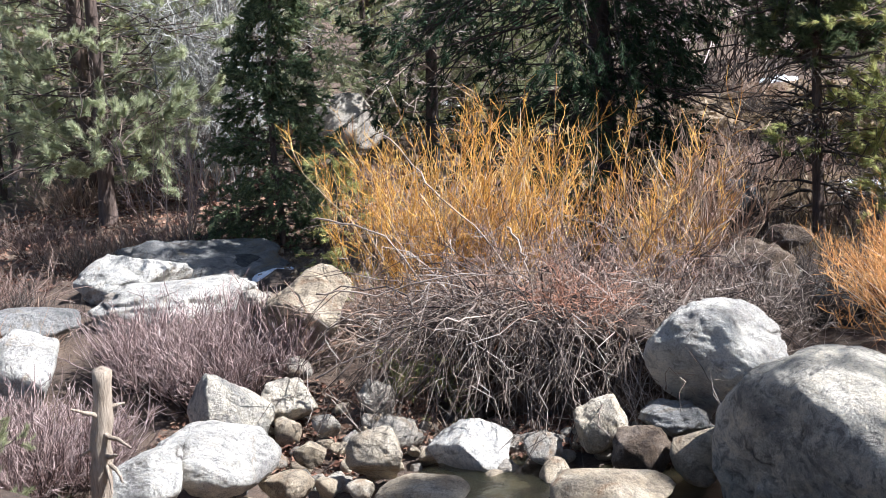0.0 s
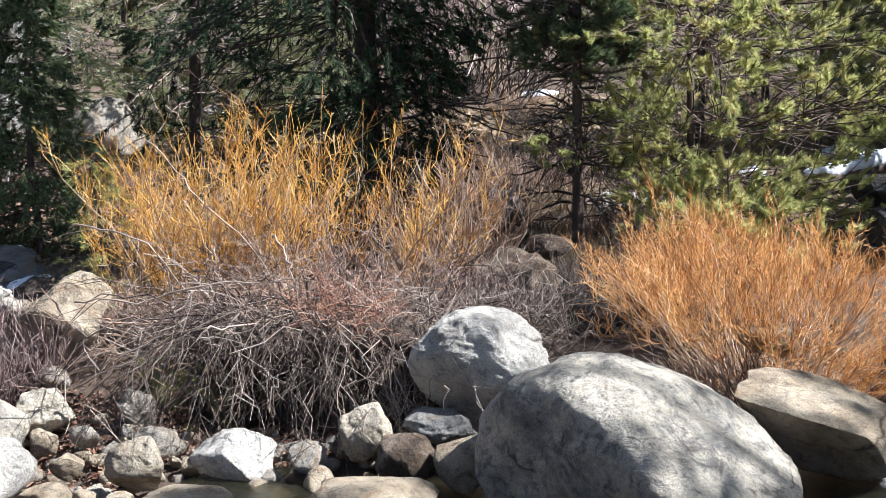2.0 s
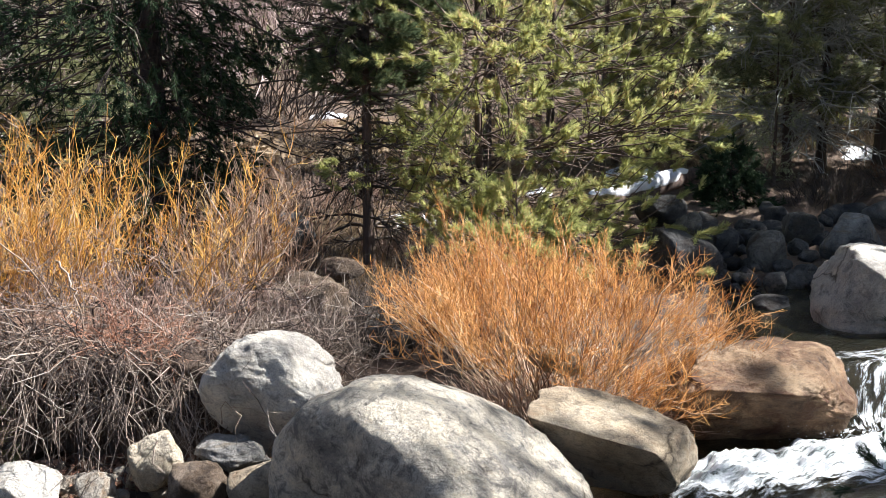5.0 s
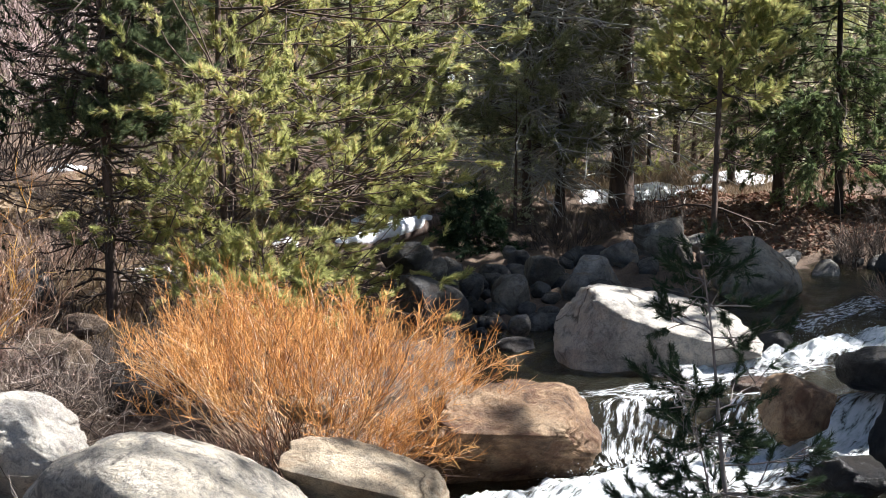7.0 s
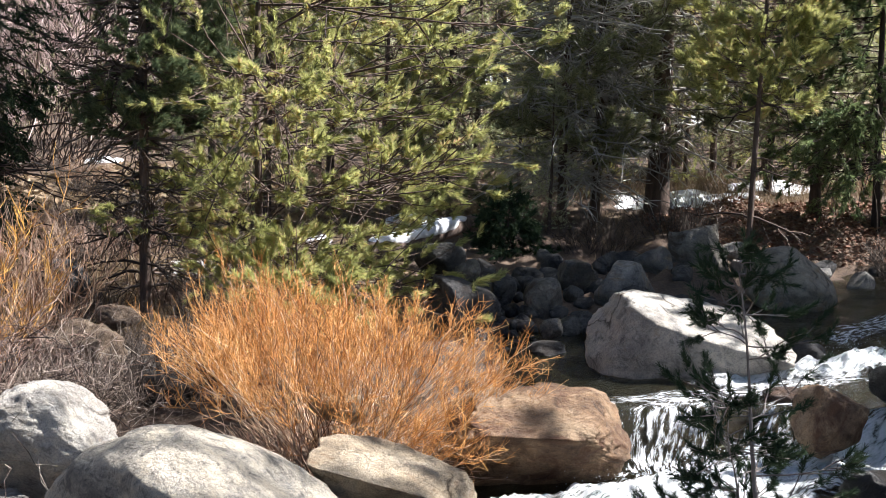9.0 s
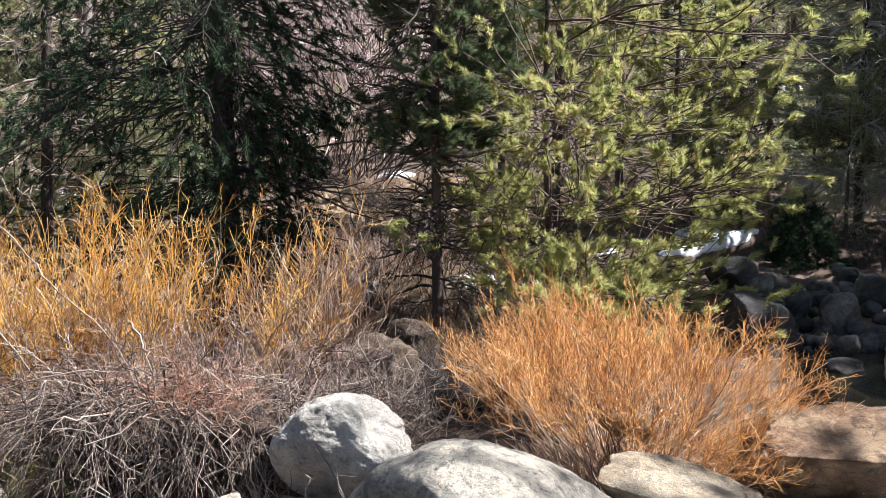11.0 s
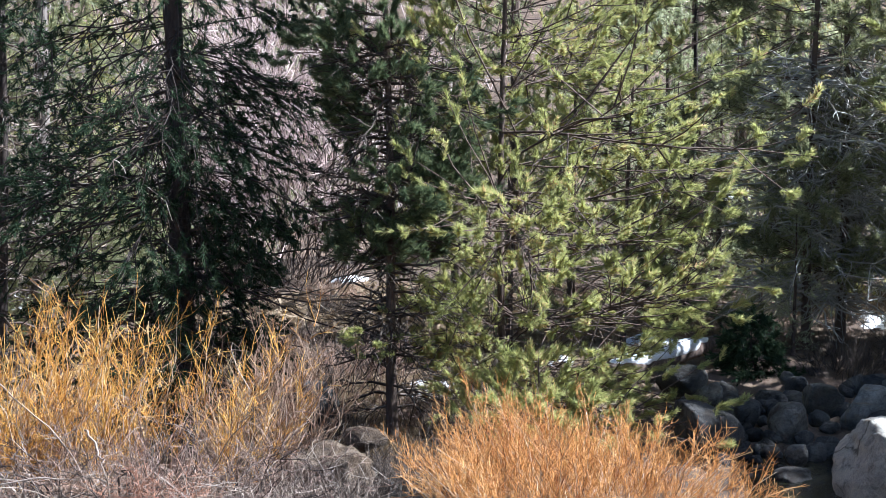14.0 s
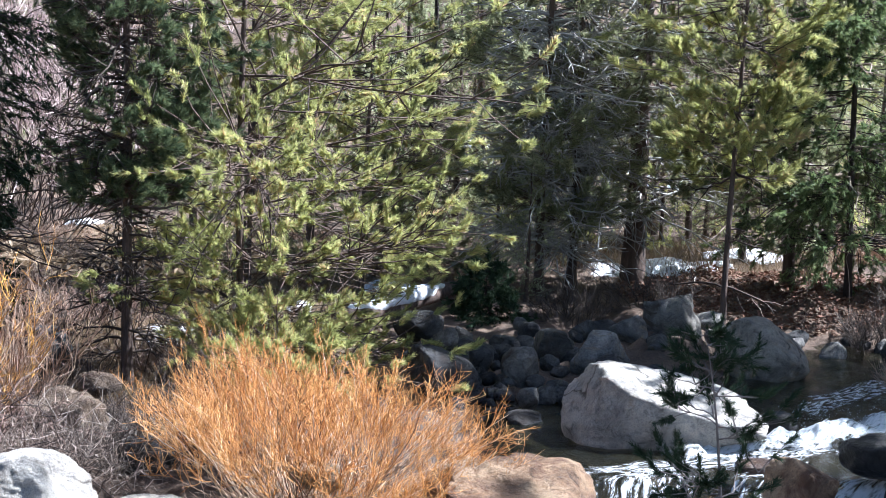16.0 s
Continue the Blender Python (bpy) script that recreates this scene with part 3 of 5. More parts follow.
stone("grey stone tucked behind a paler one", (-4.12, 11.60, -0.09), 0.38, 0.27, GRANITE, 102, cuts=6)
stone("rounded cream-coloured boulder at the water", (-4.05, 11.00, -0.06), 0.52, 0.42, WARM, 109, cuts=6, level=5)
stone("small tan stone on the creek edge", (-4.65, 11.10, -0.12), 0.26, 0.21, TAN, 116, cuts=7)
stone("wide pale boulder with a dark hollow at the pool", (-3.41, 11.30, -0.11), 0.71, 0.43, PALESUNLIT, 123, cuts=4, level=5, lean=4, planes=((.35, -.45, .82, .6), (-.5, -.85, -.1, .55)))
stone("big white sunlit boulder at the creek edge", (-5.10, 10.25, 0.06), 0.90, 0.50, PALESUNLIT, 130, cuts=6, level=5)
stone("white sunlit boulder beside the broken snag", (-5.42, 9.75, 0.08), 0.72, 0.46, PALESUNLIT, 131, cuts=6, level=5)
stone("low tan stone at the creek edge", (-4.62, 10.50, -0.18), 0.43, 0.23, TAN, 137, cuts=8)
stone("fist-sized pale tan stone", (-4.27, 10.50, -0.16), 0.19, 0.15, TAN, 144, cuts=5, level=3)
stone("small rounded cream stone", (-3.96, 10.40, -0.13), 0.21, 0.16, WARM, 151, cuts=5, level=3)
stone("flat tan stone half under water", (-3.43, 10.30, -0.09), 0.68, 0.17, TAN, 158, cuts=5)
stone("upright square tan stone at the pool", (-2.33, 11.30, 0.18), 0.43, 0.44, WARM, 165, cuts=8, level=5, rough=.14, square=.62, lean=4)
stone("small grey stone at the pool edge", (-2.77, 11.20, -0.03), 0.32, 0.25, GRANITE, 172, cuts=8)
stone("low grey stone under the grey boulder", (-1.78, 11.40, 0.17), 0.61, 0.26, GREY, 179, cuts=9, level=5, rough=.2)
stone("dark angular stone in the pool", (-1.97, 10.90, 0.08), 0.45, 0.38, UMBER, 186, cuts=10, level=5, rough=.17, square=.6)
stone("tan stone wedged against the great boulder", (-1.54, 10.90, 0.10), 0.40, 0.40, TAN, 193, cuts=6)
stone("large light grey granite boulder with dark cracks", (-1.54, 11.80, 0.55), 1.10, 0.92, PALESUNLIT, 200, cuts=2, level=6, lean=10, under=.4, square=.85, rough=.12, planes=((.62, -.35, .70, .74), (-.25, -.8, -.55, .55), (-.1, -.98, .1, .72)))
stone("low cream-coloured stone in the shallows", (-2.01, 10.00, 0.11), 0.82, 0.25, TAN, 207, cuts=5)
stone("huge domed granite boulder dappled with shade", (-0.28, 10.20, 0.21), 2.28, 1.64, CREAM, 214, cuts=0, level=6, deep=.9, rough=.06, square=1.04, taper=.28, under=.05, planes=((.62, -.35, .7, .80), (-.66, -.72, -.05, .56)), broken=(-.64, -.72, -.25, .9))
stone("brown-grey boulder half hidden in bare shrubs", (-1.50, 13.9, 0.70), 0.84, 0.70, UMBER, 224, cuts=5, deep=.8, square=.6, lean=4, level=5, rough=.16, under=.1, planes=((-.55, -.82, .1, .40), (.75, -.62, .2, .62), (-.3, -.2, .93, .62)))
stone("dark rock dome in the brush behind the willow", (-1.91, 15.80, 1.05), 0.66, 0.55, DARKSHADEROCK, 222, cuts=6)
stone("flat grey-brown stone under the bare twigs", (-1.22, 14.60, 0.98), 0.42, 0.24, UMBER, 423, cuts=7, rough=.14)
stone("wet tan slab at the foot of the orange willow", (1.02, 11.20, 0.32), 1.32, 0.60, TAN, 228, cuts=4, level=5, deep=.8, lean=8, square=.75, planes=((-.3, -.85, -.4, .34), (.1, -.3, .95, .66), (.85, -.45, .2, .72)))
stone("great red-brown boulder beside the falls", (2.40, 12.60, 0.31), 1.62, 0.82, BROWN, 235, cuts=0, level=6, deep=.85, square=.68, taper=.10, under=.15, rough=.14, planes=((-.05, -.86, -.5, .34), (0, -.45, .9, .72), (.8, -.35, .45, .80)), broken=(.55, -.8, -.1, .4))
stone("large pale boulder with a bright sunlit top", (4.16, 14.50, 0.76), 1.90, 0.88, PALESUNLIT, 242, cuts=2, level=6, deep=.85, taper=.36, square=.75, under=.15, rough=.09, planes=((.30, -.42, .86, .52), (-.25, -.95, -.12, .40), (-.95, -.15, .25, .74)))
stone("low dark stone at the tail of the pale boulder", (5.44, 15.1, 0.50), 0.60, 0.36, DARKSHADEROCK, 243, cuts=6)
stone("brown ledge under the falling water", (3.62, 13.05, 0.04), 0.95, 0.42, WETBROWN, 244, cuts=5, deep=.5)
stone("red-brown boulder washed by the rapids", (4.81, 12.50, 0.53), 0.66, 0.59, BROWN, 249, cuts=7, level=5, rough=.13)
stone("grey boulder with a sloping side at the upper pool", (6.38, 18.00, 0.76), 1.15, 0.82, GRANITE, 256, cuts=3, level=5, planes=((.70, -.25, .62, .56), (-.7, -.5, .3, .66)))
# Stones of the shaded bank, with that shade in their dark colours.
stone("grey pointed stone in the shaded stone bank", (3.17, 17.00, 0.73), 0.45, 0.48, MIDSHADEROCK, 263, cuts=8)
stone("grey stone in the shaded stone bank", (2.78, 17.30, 0.80), 0.28, 0.35, DARKSHADEROCK, 270, cuts=6)
stone("grey rounded stone in the shaded stone bank", (3.77, 18.00, 0.83), 0.45, 0.36, MIDSHADEROCK, 277, cuts=6)
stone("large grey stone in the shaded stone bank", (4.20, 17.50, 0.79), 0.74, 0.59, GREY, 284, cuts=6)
stone("small grey stone on the shaded bank", (2.41, 17.60, 0.94), 0.29, 0.29, MIDSHADEROCK, 291, cuts=6)
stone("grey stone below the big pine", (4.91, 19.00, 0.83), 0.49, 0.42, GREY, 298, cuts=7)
stone("small grey stone in the shaded stone bank", (3.08, 16.00, 0.60), 0.24, 0.23, MIDSHADEROCK, 305, cuts=5)
stone("low dark stone at the water", (2.96, 15.50, 0.45), 0.39, 0.24, DARKSHADEROCK, 312, cuts=5)
stone("long dark stone beside the orange willow", (2.16, 16.00, 0.83), 0.84, 0.49, DARKSHADEROCK, 319, cuts=7, lean=22)
stone("angular grey boulder at the forest edge", (5.60, 19.50, 0.96), 0.84, 0.62, MIDSHADEROCK, 329, cuts=9, square=.6, lean=10, level=5, rough=.18, sink=.5, under=0, planes=((.75, -.4, .5, .46), (-.6, -.78, .1, .42), (-.3, -.1, .95, .6)))
stone("grey stone in the roots of the brush", (2.21, 18.5, 0.92), 0.60, 0.42, DARKSHADEROCK, 328, cuts=7)
stone("tan rock inside the orange willow", (0.70, 12.50, 0.66), 0.49, 0.22, TAN, 333, cuts=7)
stone("flat grey granite slab beside the bare shrub", (-8.28, 12.90, 0.35), 1.01, 0.32, GREY, 340, deep=.8, cuts=6)
stone("wet boulder on the shaded bank, shade painted black", (5.84, 13.00, 0.71), 0.90, 0.45, WETSHADEROCK, 347, cuts=7)
stone("large wet boulder by the rapids, shade painted black", (5.66, 12.00, 0.43), 0.93, 0.68, WETSHADEROCK, 354, cuts=6)
stone("wet stone in the rapids, shade painted black", (4.75, 11.20, 0.32), 0.55, 0.32, WETSHADEROCK, 361, cuts=6)
stone("pale grey boulder far back among trees", (-8.3, 21.50, 1.38), 1.2, 0.56, GRANITE, 368, cuts=8, square=.6, lean=-8, deep=.5, under=0, sink=.6)
stone("dark boulder in the upper pool", (8.00, 18.00, 0.78), 0.45, 0.38, DARKSHADEROCK, 375, cuts=6)
stone("brown stone in the white rapids", (4.80, 13.50, 0.47), 0.48, 0.20, WETBROWN, 382, cuts=3)
stone("golden stone just under the water", (6.62, 16.00, 0.37), 0.37, 0.15, TAN, 389, cuts=5, level=3)

# ================= trees =================
def tuft_mesh(tips, dirs, length, width, count, r):
    """Needle tufts: round the last stretch of each shoot a brush of thin needles."""
    n = len(tips)
    axis_dir = dirs[:, None]
    out = r.standard_normal((n, count, 3))
    out = unit(out - (out * axis_dir).sum(-1, keepdims=True) * axis_dir)
    u = r.uniform(0, 1, (n, count, 1))
    start = tips[:, None] + axis_dir * (u - 0.75) * length * 1.9
    d = unit(axis_dir * (0.65 + 0.9 * u ** 2) + out * r.uniform(0.35, 1.0, (n, count, 1)))
    ln = length * r.uniform(0.7, 1.15, (n, count, 1))
    side = unit(np.cross(d, r.standard_normal((n, count, 3)))) * width / 2
    v = np.stack([start - side, start + side, start + d * ln], 2).reshape(-1, 3)
    return v, np.arange(len(v)).reshape(-1, 3)


def bent(start, dirs, lengths, k, sag, r, wob=0.05):
    """Paths of k points from start along dirs; sag bends them down (or up)."""
    t = np.linspace(0, 1, k)
    p = start[:, None] + dirs[:, None] * (lengths[:, None] * t)[..., None]
    p[..., 2] += (sag[:, None] * lengths[:, None]) * t ** 2
    w = np.cumsum(r.standard_normal((len(start), k, 3)), 1) * (wob * lengths[:, None, None] / k ** 0.5) * 0.6
    w[:, 0] = 0
    return p + w


def conifer(name, label, height, radius, crown_from, reach, limbs, mat, bark, seed, kind="pine", needle=0.15, wide=0.009, per=26,
            tufts=7, twigs=6, lean=(0, 0), dead=0, peak=0.35, category="tree", bias=(0, 0), singles=False, limb_bark=None, plain=False, clump=False, dead_mat=None):
    """A conifer at the origin: tapered trunk, limbs, and a crown of needle tufts. reach: limb length at the widest level."""
    r = np.random.default_rng(seed)
    tree = new(name)
    tagged(tree, label, category, "trees behind the creek")
    k = 14
    t = np.linspace(0, 1, k)
    tp = np.stack([lean[0] * t * height + 0.06 * np.sin(5 * t + seed), lean[1] * t * height + 0.05 * np.cos(4 * t + seed), t * height - 0.25], 1)
    tr = radius * (1 - 0.93 * t) + 0.35 * radius * np.exp(-t * 28)
    part("trunk", mesh_from("trunk", *tubes(tp[None], tr[None], 12), bark), tree)
    h = crown_from + (1 - crown_from) * (r.uniform(0, 1, limbs) ** (1.15 if plain else 1.35))
    rel = np.clip((h - crown_from) / (1 - crown_from), 0, 1)
    prof = np.where(rel < peak, 0.65 + 0.35 * rel / peak, 1 - (np.clip(rel - peak, 0, 1) / (1 - peak)) ** 1.1 * 0.92) if kind != "fir" else 1.02 - 0.95 * rel
    ln = reach * prof * r.uniform(0.6, 1.1, limbs) + 0.12
    az = np.arange(limbs) * 2.399 + r.uniform(-0.5, 0.5, limbs)
    ln = ln * (1 + bias[0] * np.cos(az) + bias[1] * np.sin(az))
    up = {"pine": r.uniform(-0.15, 0.35, limbs), "fir": r.uniform(-0.25, 0.1, limbs), "droop": r.uniform(-0.35, 0.05, limbs)}[kind]
    d = unit(np.stack([np.cos(az), np.sin(az), up], 1))
    st = np.stack([np.interp(h, t, tp[:, a]) for a in range(3)], 1)
    sag = {"pine": r.uniform(-0.12, 0.16, limbs), "fir": r.uniform(-0.1, 0.05, limbs), "droop": r.uniform(-0.45, -0.1, limbs)}[kind]
    lp = bent(st, d, ln, 7, sag, r, 0.10)
    lr = np.clip(0.0035 + 0.0034 * ln, 0.0035, 0.02)[:, None] * np.linspace(1, 0.25, 7)
    pieces = [tubes(lp, lr, 4)]
    # side twigs along each limb
    u = r.uniform(0.05, 1.0, (limbs, twigs))
    seg = np.minimum((u * 6).astype(int), 5)
    fr = (u * 6 - seg)[..., None]
    li = np.arange(limbs)[:, None]
    s2 = lp[li, seg] * (1 - fr) + lp[li, np.minimum(seg + 1, 6)] * fr
    along = unit(lp[li, np.minimum(seg + 1, 6)] - lp[li, seg])
    d2 = unit(along + 0.75 * r.standard_normal(along.shape) * (1, 1, 0.5) + (0, 0, 0.15 if kind == "pine" else -0.12))
    l2 = (ln[:, None] * (1.1 - 0.75 * u) * r.uniform(0.35, 0.75, u.shape) + 0.08).ravel()
    s2, d2 = s2.reshape(-1, 3), d2.reshape(-1, 3)
    tw = bent(s2, d2, l2, 4, r.uniform(-0.1, 0.2, len(s2)) if kind == "pine" else r.uniform(-0.3, 0.02, len(s2)), r, 0.08)
    pieces.append(tubes(tw, np.clip(0.0055 * np.linspace(1, 0.4, 4)[None] * (0.6 + l2[:, None]), 0.0025, 0.012), 3))
    if singles:
        (lv, lf), (tv, tf) = pieces
        lv, tv = lv.reshape(limbs, -1, 3), tv.reshape(limbs, -1, 3)
        nf, mf = len(lf) // limbs, len(tf) // limbs
        for i in range(limbs):
            part("limb", mesh_from("limb", *join([(lv[i], lf[:nf]), (tv[i], tf[:mf])]), limb_bark or bark), tree)
    elif plain:
        tagged(part("branch_mass", mesh_from("branch_mass", *tubes(lp[:, ::2], lr[:, ::2] * 1.3, 3), limb_bark or bark), tree), kind="stuff")
    else:
        tagged(part("branch_mass", mesh_from("branch_mass", *join(pieces), limb_bark or bark), tree), kind="stuff")
    u3 = r.uniform(0.25, 1.0, (len(tw), tufts)) ** (0.22 if clump else 0.5)
    s3 = np.minimum((u3 * 3).astype(int), 2)
    f3 = (u3 * 3 - s3)[..., None]
    ti = np.arange(len(tw))[:, None]
    tip = (tw[ti, s3] * (1 - f3) + tw[ti, s3 + 1] * f3).reshape(-1, 3)
    dr = unit(unit(tw[ti, s3 + 1] - tw[ti, s3]) + 0.45 * r.standard_normal((*u3.shape, 3)) + (0, 0, 0.3 if kind == "pine" else 0.0)).reshape(-1, 3)
    tip = tip + dr * r.uniform(0, 0.07, (len(tip), 1))
    tagged(part("crown", mesh_from("crown", *tuft_mesh(tip, dr, needle, wide, per, r), mat, False), tree), kind="stuff")
    if dead:
        hb = r.uniform(0.08, crown_from + 0.3, dead)
        az = r.uniform(0, 6.28, dead)
        st = np.stack([np.interp(hb, t, tp[:, a]) for a in range(3)], 1)
        dd = unit(np.stack([np.cos(az), np.sin(az), r.uniform(-0.3, 0.3, dead)], 1))
        dl = r.uniform(0.35, 1.0, dead) * reach
        bp = bent(st, dd, dl, 7, r.uniform(-0.25, 0.05, dead), r, 0.14)
        m = 8
        uu = r.integers(1, 6, (dead, m))
        sp = bp[np.arange(dead)[:, None], uu].reshape(-1, 3)
        sd = unit(np.repeat(dd, m, 0) + 0.9 * r.standard_normal((dead * m, 3)) - (0, 0, 0.15))
        sb = bent(sp, sd, r.uniform(0.15, 0.6, dead * m), 5, r.uniform(-0.35, 0.1, dead * m), r, 0.2)
        tagged(part("dead_wood", mesh_from("dead_wood", *join([tubes(bp, np.linspace(0.018, 0.006, 7)[None] * np.ones((dead, 1)), 4),
             tubes(sb, np.linspace(0.008, 0.004, 5)[None] * np.ones((dead * m, 1)), 3)]), dead_mat or DEADTWIG), tree, "bare grey dead lower branches"), kind="stuff")
    return tree


def plant(tree, x, y, turn=0.0):
    tree.matrix_world = pose(x, y, float(ground_z(x, y)), 0, 0, turn)
    return tree


main_pine = plant(conifer("pine_tree", "yellow-green pine with long lit needle tufts over the willow", 9.0, 0.05, 0.05, 2.15, 125, NEEDLE, BARK, 3, limb_bark=BARK, tufts=3, twigs=13, per=92, bias=(0.42, -0.35), singles=True, needle=0.08, wide=0.0082, clump=True), 0.1, 18.0)
second_pine = plant(conifer("pine_tree", "smaller lit pine behind the orange willow", 7.0, 0.04, 0.16, 1.4, 60, NEEDLE, BARK, 4, tufts=3, twigs=7, per=80, needle=0.10, wide=0.011, clump=True), 1.9, 22.8)
# The main pine shades it; dark needles and dead twigs carry that in colour.
slim_pine = plant(conifer("pine_tree", "slim dark pine with a thin leaning trunk", 8.0, 0.066, 0.29, 1.0, 105, NEEDLE_DARK, BARK, 5, dead_mat=BROWNSHADETWIG, lean=(-0.045, 0.0), tufts=3, twigs=8, dead=110, singles=True, per=80, needle=0.09, wide=0.0095, clump=True), -1.05, 17.0)
# Neighbouring trees shade this fir; its needle and bark colours hold that shade.
dark_pine = plant(conifer("fir_tree", "large dark fir with drooping shaded branches", 11.5, 0.16, 0.08, 2.2, 150, NEEDLE_SHADED, BARK_SHADED, 8, dead_mat=GREYSHADETWIG, kind="droop", tufts=4, twigs=13, dead=50, needle=0.08, singles=True, per=24, wide=0.012, bias=(-0.32, 0.0), limb_bark=BARK_SHADED), -3.52, 17.4)
grey_pine = plant(conifer("pine_tree", "tall grey-green pine hung with pale lichen", 12.0, 0.15, 0.05, 2.5, 130, NEEDLE_MID, BARK_GREY, 12, tufts=4, twigs=8, dead=40, per=30, needle=0.12, wide=0.017), -7.4, 25.5)
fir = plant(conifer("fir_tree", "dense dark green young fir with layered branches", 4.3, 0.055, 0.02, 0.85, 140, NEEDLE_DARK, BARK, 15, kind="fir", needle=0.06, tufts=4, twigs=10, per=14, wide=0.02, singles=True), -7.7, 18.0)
left_pine = plant(conifer("pine_tree", "sunlit pine with long pale green needles", 11.0, 0.12, 0.10, 2.1, 84, NEEDLE_GREY, BARK, 19, dead_mat=GREYSHADETWIG, clump=True, tufts=2, twigs=8, needle=0.125, per=140, dead=24, singles=True, wide=0.0115), -11.2, 19.8)
left_back = plant(conifer("pine_tree", "pine with a bare reddish trunk and pale tufts", 13.0, 0.17, 0.10, 2.3, 90, NEEDLE_GREY, BARK, 22, needle=0.16, dead=60, tufts=3, per=50, wide=0.015, twigs=8), -12.3, 21.5)
left_third = plant(conifer("pine_tree", "grey pine full of dry lichen-hung twigs", 12.0, 0.13, 0.05, 2.1, 86, NEEDLE_GREY, BARK_GREY, 23, needle=0.14, dead=90, tufts=3, per=44, wide=0.015, twigs=8), -10.7, 23.5)
shade_fir = plant(conifer("fir_tree", "dark shaded fir hung with grey dry twigs", 9.0, 0.11, 0.27, 1.6, 46, NEEDLE_SHADED, BARK_SHADED, 24, kind="droop", needle=0.085, dead=45, tufts=4, twigs=9, per=14, wide=0.024, limb_bark=BARK_GREY), -7.15, 22.6)
big_pine = plant(conifer("pine_tree", "tall pine with a thick dark brown trunk", 16.0, 0.17, 0.09, 2.5, 110, NEEDLE_MID, BARK, 26, dead_mat=LICHENTWIG, dead=150, tufts=3, per=32, needle=0.12, wide=0.0135, twigs=8), 6.15, 24.0)
dark_twin = plant(conifer("pine_tree", "shaded pine with a slim dark trunk", 10.0, 0.07, 0.14, 1.7, 70, NEEDLE_MID, BARK, 29, dead_mat=LICHENTWIG, dead=150, tufts=3, per=30, needle=0.12, wide=0.0135, twigs=8), 4.55, 23.0)
dark_mid = plant(conifer("pine_tree", "dim green pine hidden behind brighter boughs", 10.0, 0.05, 0.04, 1.8, 66, NEEDLE_MID, BARK_SHADED, 31, dead=60, tufts=3, per=44, needle=0.12, wide=0.0135, twigs=8), 3.0, 24.8)
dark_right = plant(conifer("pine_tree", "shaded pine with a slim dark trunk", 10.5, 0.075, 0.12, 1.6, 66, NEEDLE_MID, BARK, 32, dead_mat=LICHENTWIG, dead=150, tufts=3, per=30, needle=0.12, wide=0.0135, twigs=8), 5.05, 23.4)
right_pine = plant(conifer("fir_tree", "bright green fir with layered boughs beyond the upper creek", 8.5, 0.06, 0.13, 1.7, 150, NEEDLE_RIGHT, BARK_SHADED, 34, kind="fir", dead=8, tufts=4, per=26, needle=0.09, wide=0.017, twigs=10), 9.0, 22.3)
lime_pine = plant(conifer("pine_tree", "yellow-green lit pine crown above the shaded wood", 8.5, 0.045, 0.27, 1.3, 76, NEEDLE, BARK, 36, dead_mat=GREYSHADETWIG, dead=14, tufts=3, per=80, needle=0.10, wide=0.011, twigs=8, bias=(-0.2, 0), clump=True), 6.6, 20.4)
right_trunk = plant(conifer("pine_tree", "dark-trunked pine beside the upper creek", 12.0, 0.085, 0.12, 1.8, 66, NEEDLE_MID, BARK, 35, dead=40, tufts=3, per=44, needle=0.12, wide=0.0135, twigs=8), 8.6, 23.6)
right_thin = plant(conifer("pine_tree", "thin dark pine with dry lower branches", 10.0, 0.06, 0.14, 1.8, 60, NEEDLE_MID, BARK_SHADED, 37, dead=60, tufts=3, per=44, needle=0.12, wide=0.0135, twigs=8), 8.65, 26.0)
# Both saplings stand in shade, which the dark needle colour carries.
near_pine = plant(conifer("pine_sapling", "pine sapling on the near bank, coloured dark for shade", 2.25, 0.021, 0.24, 0.36, 30, NEEDLE_SHADED, BARK_GREY, 41, tufts=4, twigs=4, needle=0.042, per=70, wide=0.0034, peak=0.2, lean=(-0.216, 0), singles=True), 2.73, 7.4)
near_pine_twin = plant(conifer("pine_sapling", "smaller pine sapling on the near bank, coloured dark for shade", 1.5, 0.014, 0.3, 0.36, 22, NEEDLE_SHADED, BARK_GREY, 42, tufts=4, twigs=4, needle=0.042, per=70, wide=0.0034, peak=0.2, lean=(-0.246, 0), singles=True), 2.60, 7.45)
left_sapling = plant(conifer("pine_sapling", "green pine sapling on the near bank", 1.4, 0.02, 0.1, 0.36, 18, NEEDLE_MID, BARK, 43, tufts=4, twigs=4, needle=0.05, per=40, wide=0.004, peak=0.1, singles=True), -6.15, 9.0)
# Made-up dark thicket, standing in for the deep shade under the pine.
shade_thicket = plant(conifer("fir_sapling", "dense dark fir thicket added for deep shade beside the snowy log", 1.05, 0.03, 0.02, 0.66, 50, NEEDLE_SHADED, BARK_SHADED, 39, kind="fir", tufts=5, twigs=6, needle=0.07, per=18, wide=0.016), 3.4, 20.7)
# Added in place of the main pine's low drooping boughs.
low_pine = plant(conifer("pine_sapling", "bushy low pine added for the lit boughs behind the willow", 1.35, 0.03, 0.06, 0.75, 36, NEEDLE, BARK, 38, tufts=3, twigs=7, per=80, needle=0.08, wide=0.008, clump=True, singles=True), 0.5, 16.2)
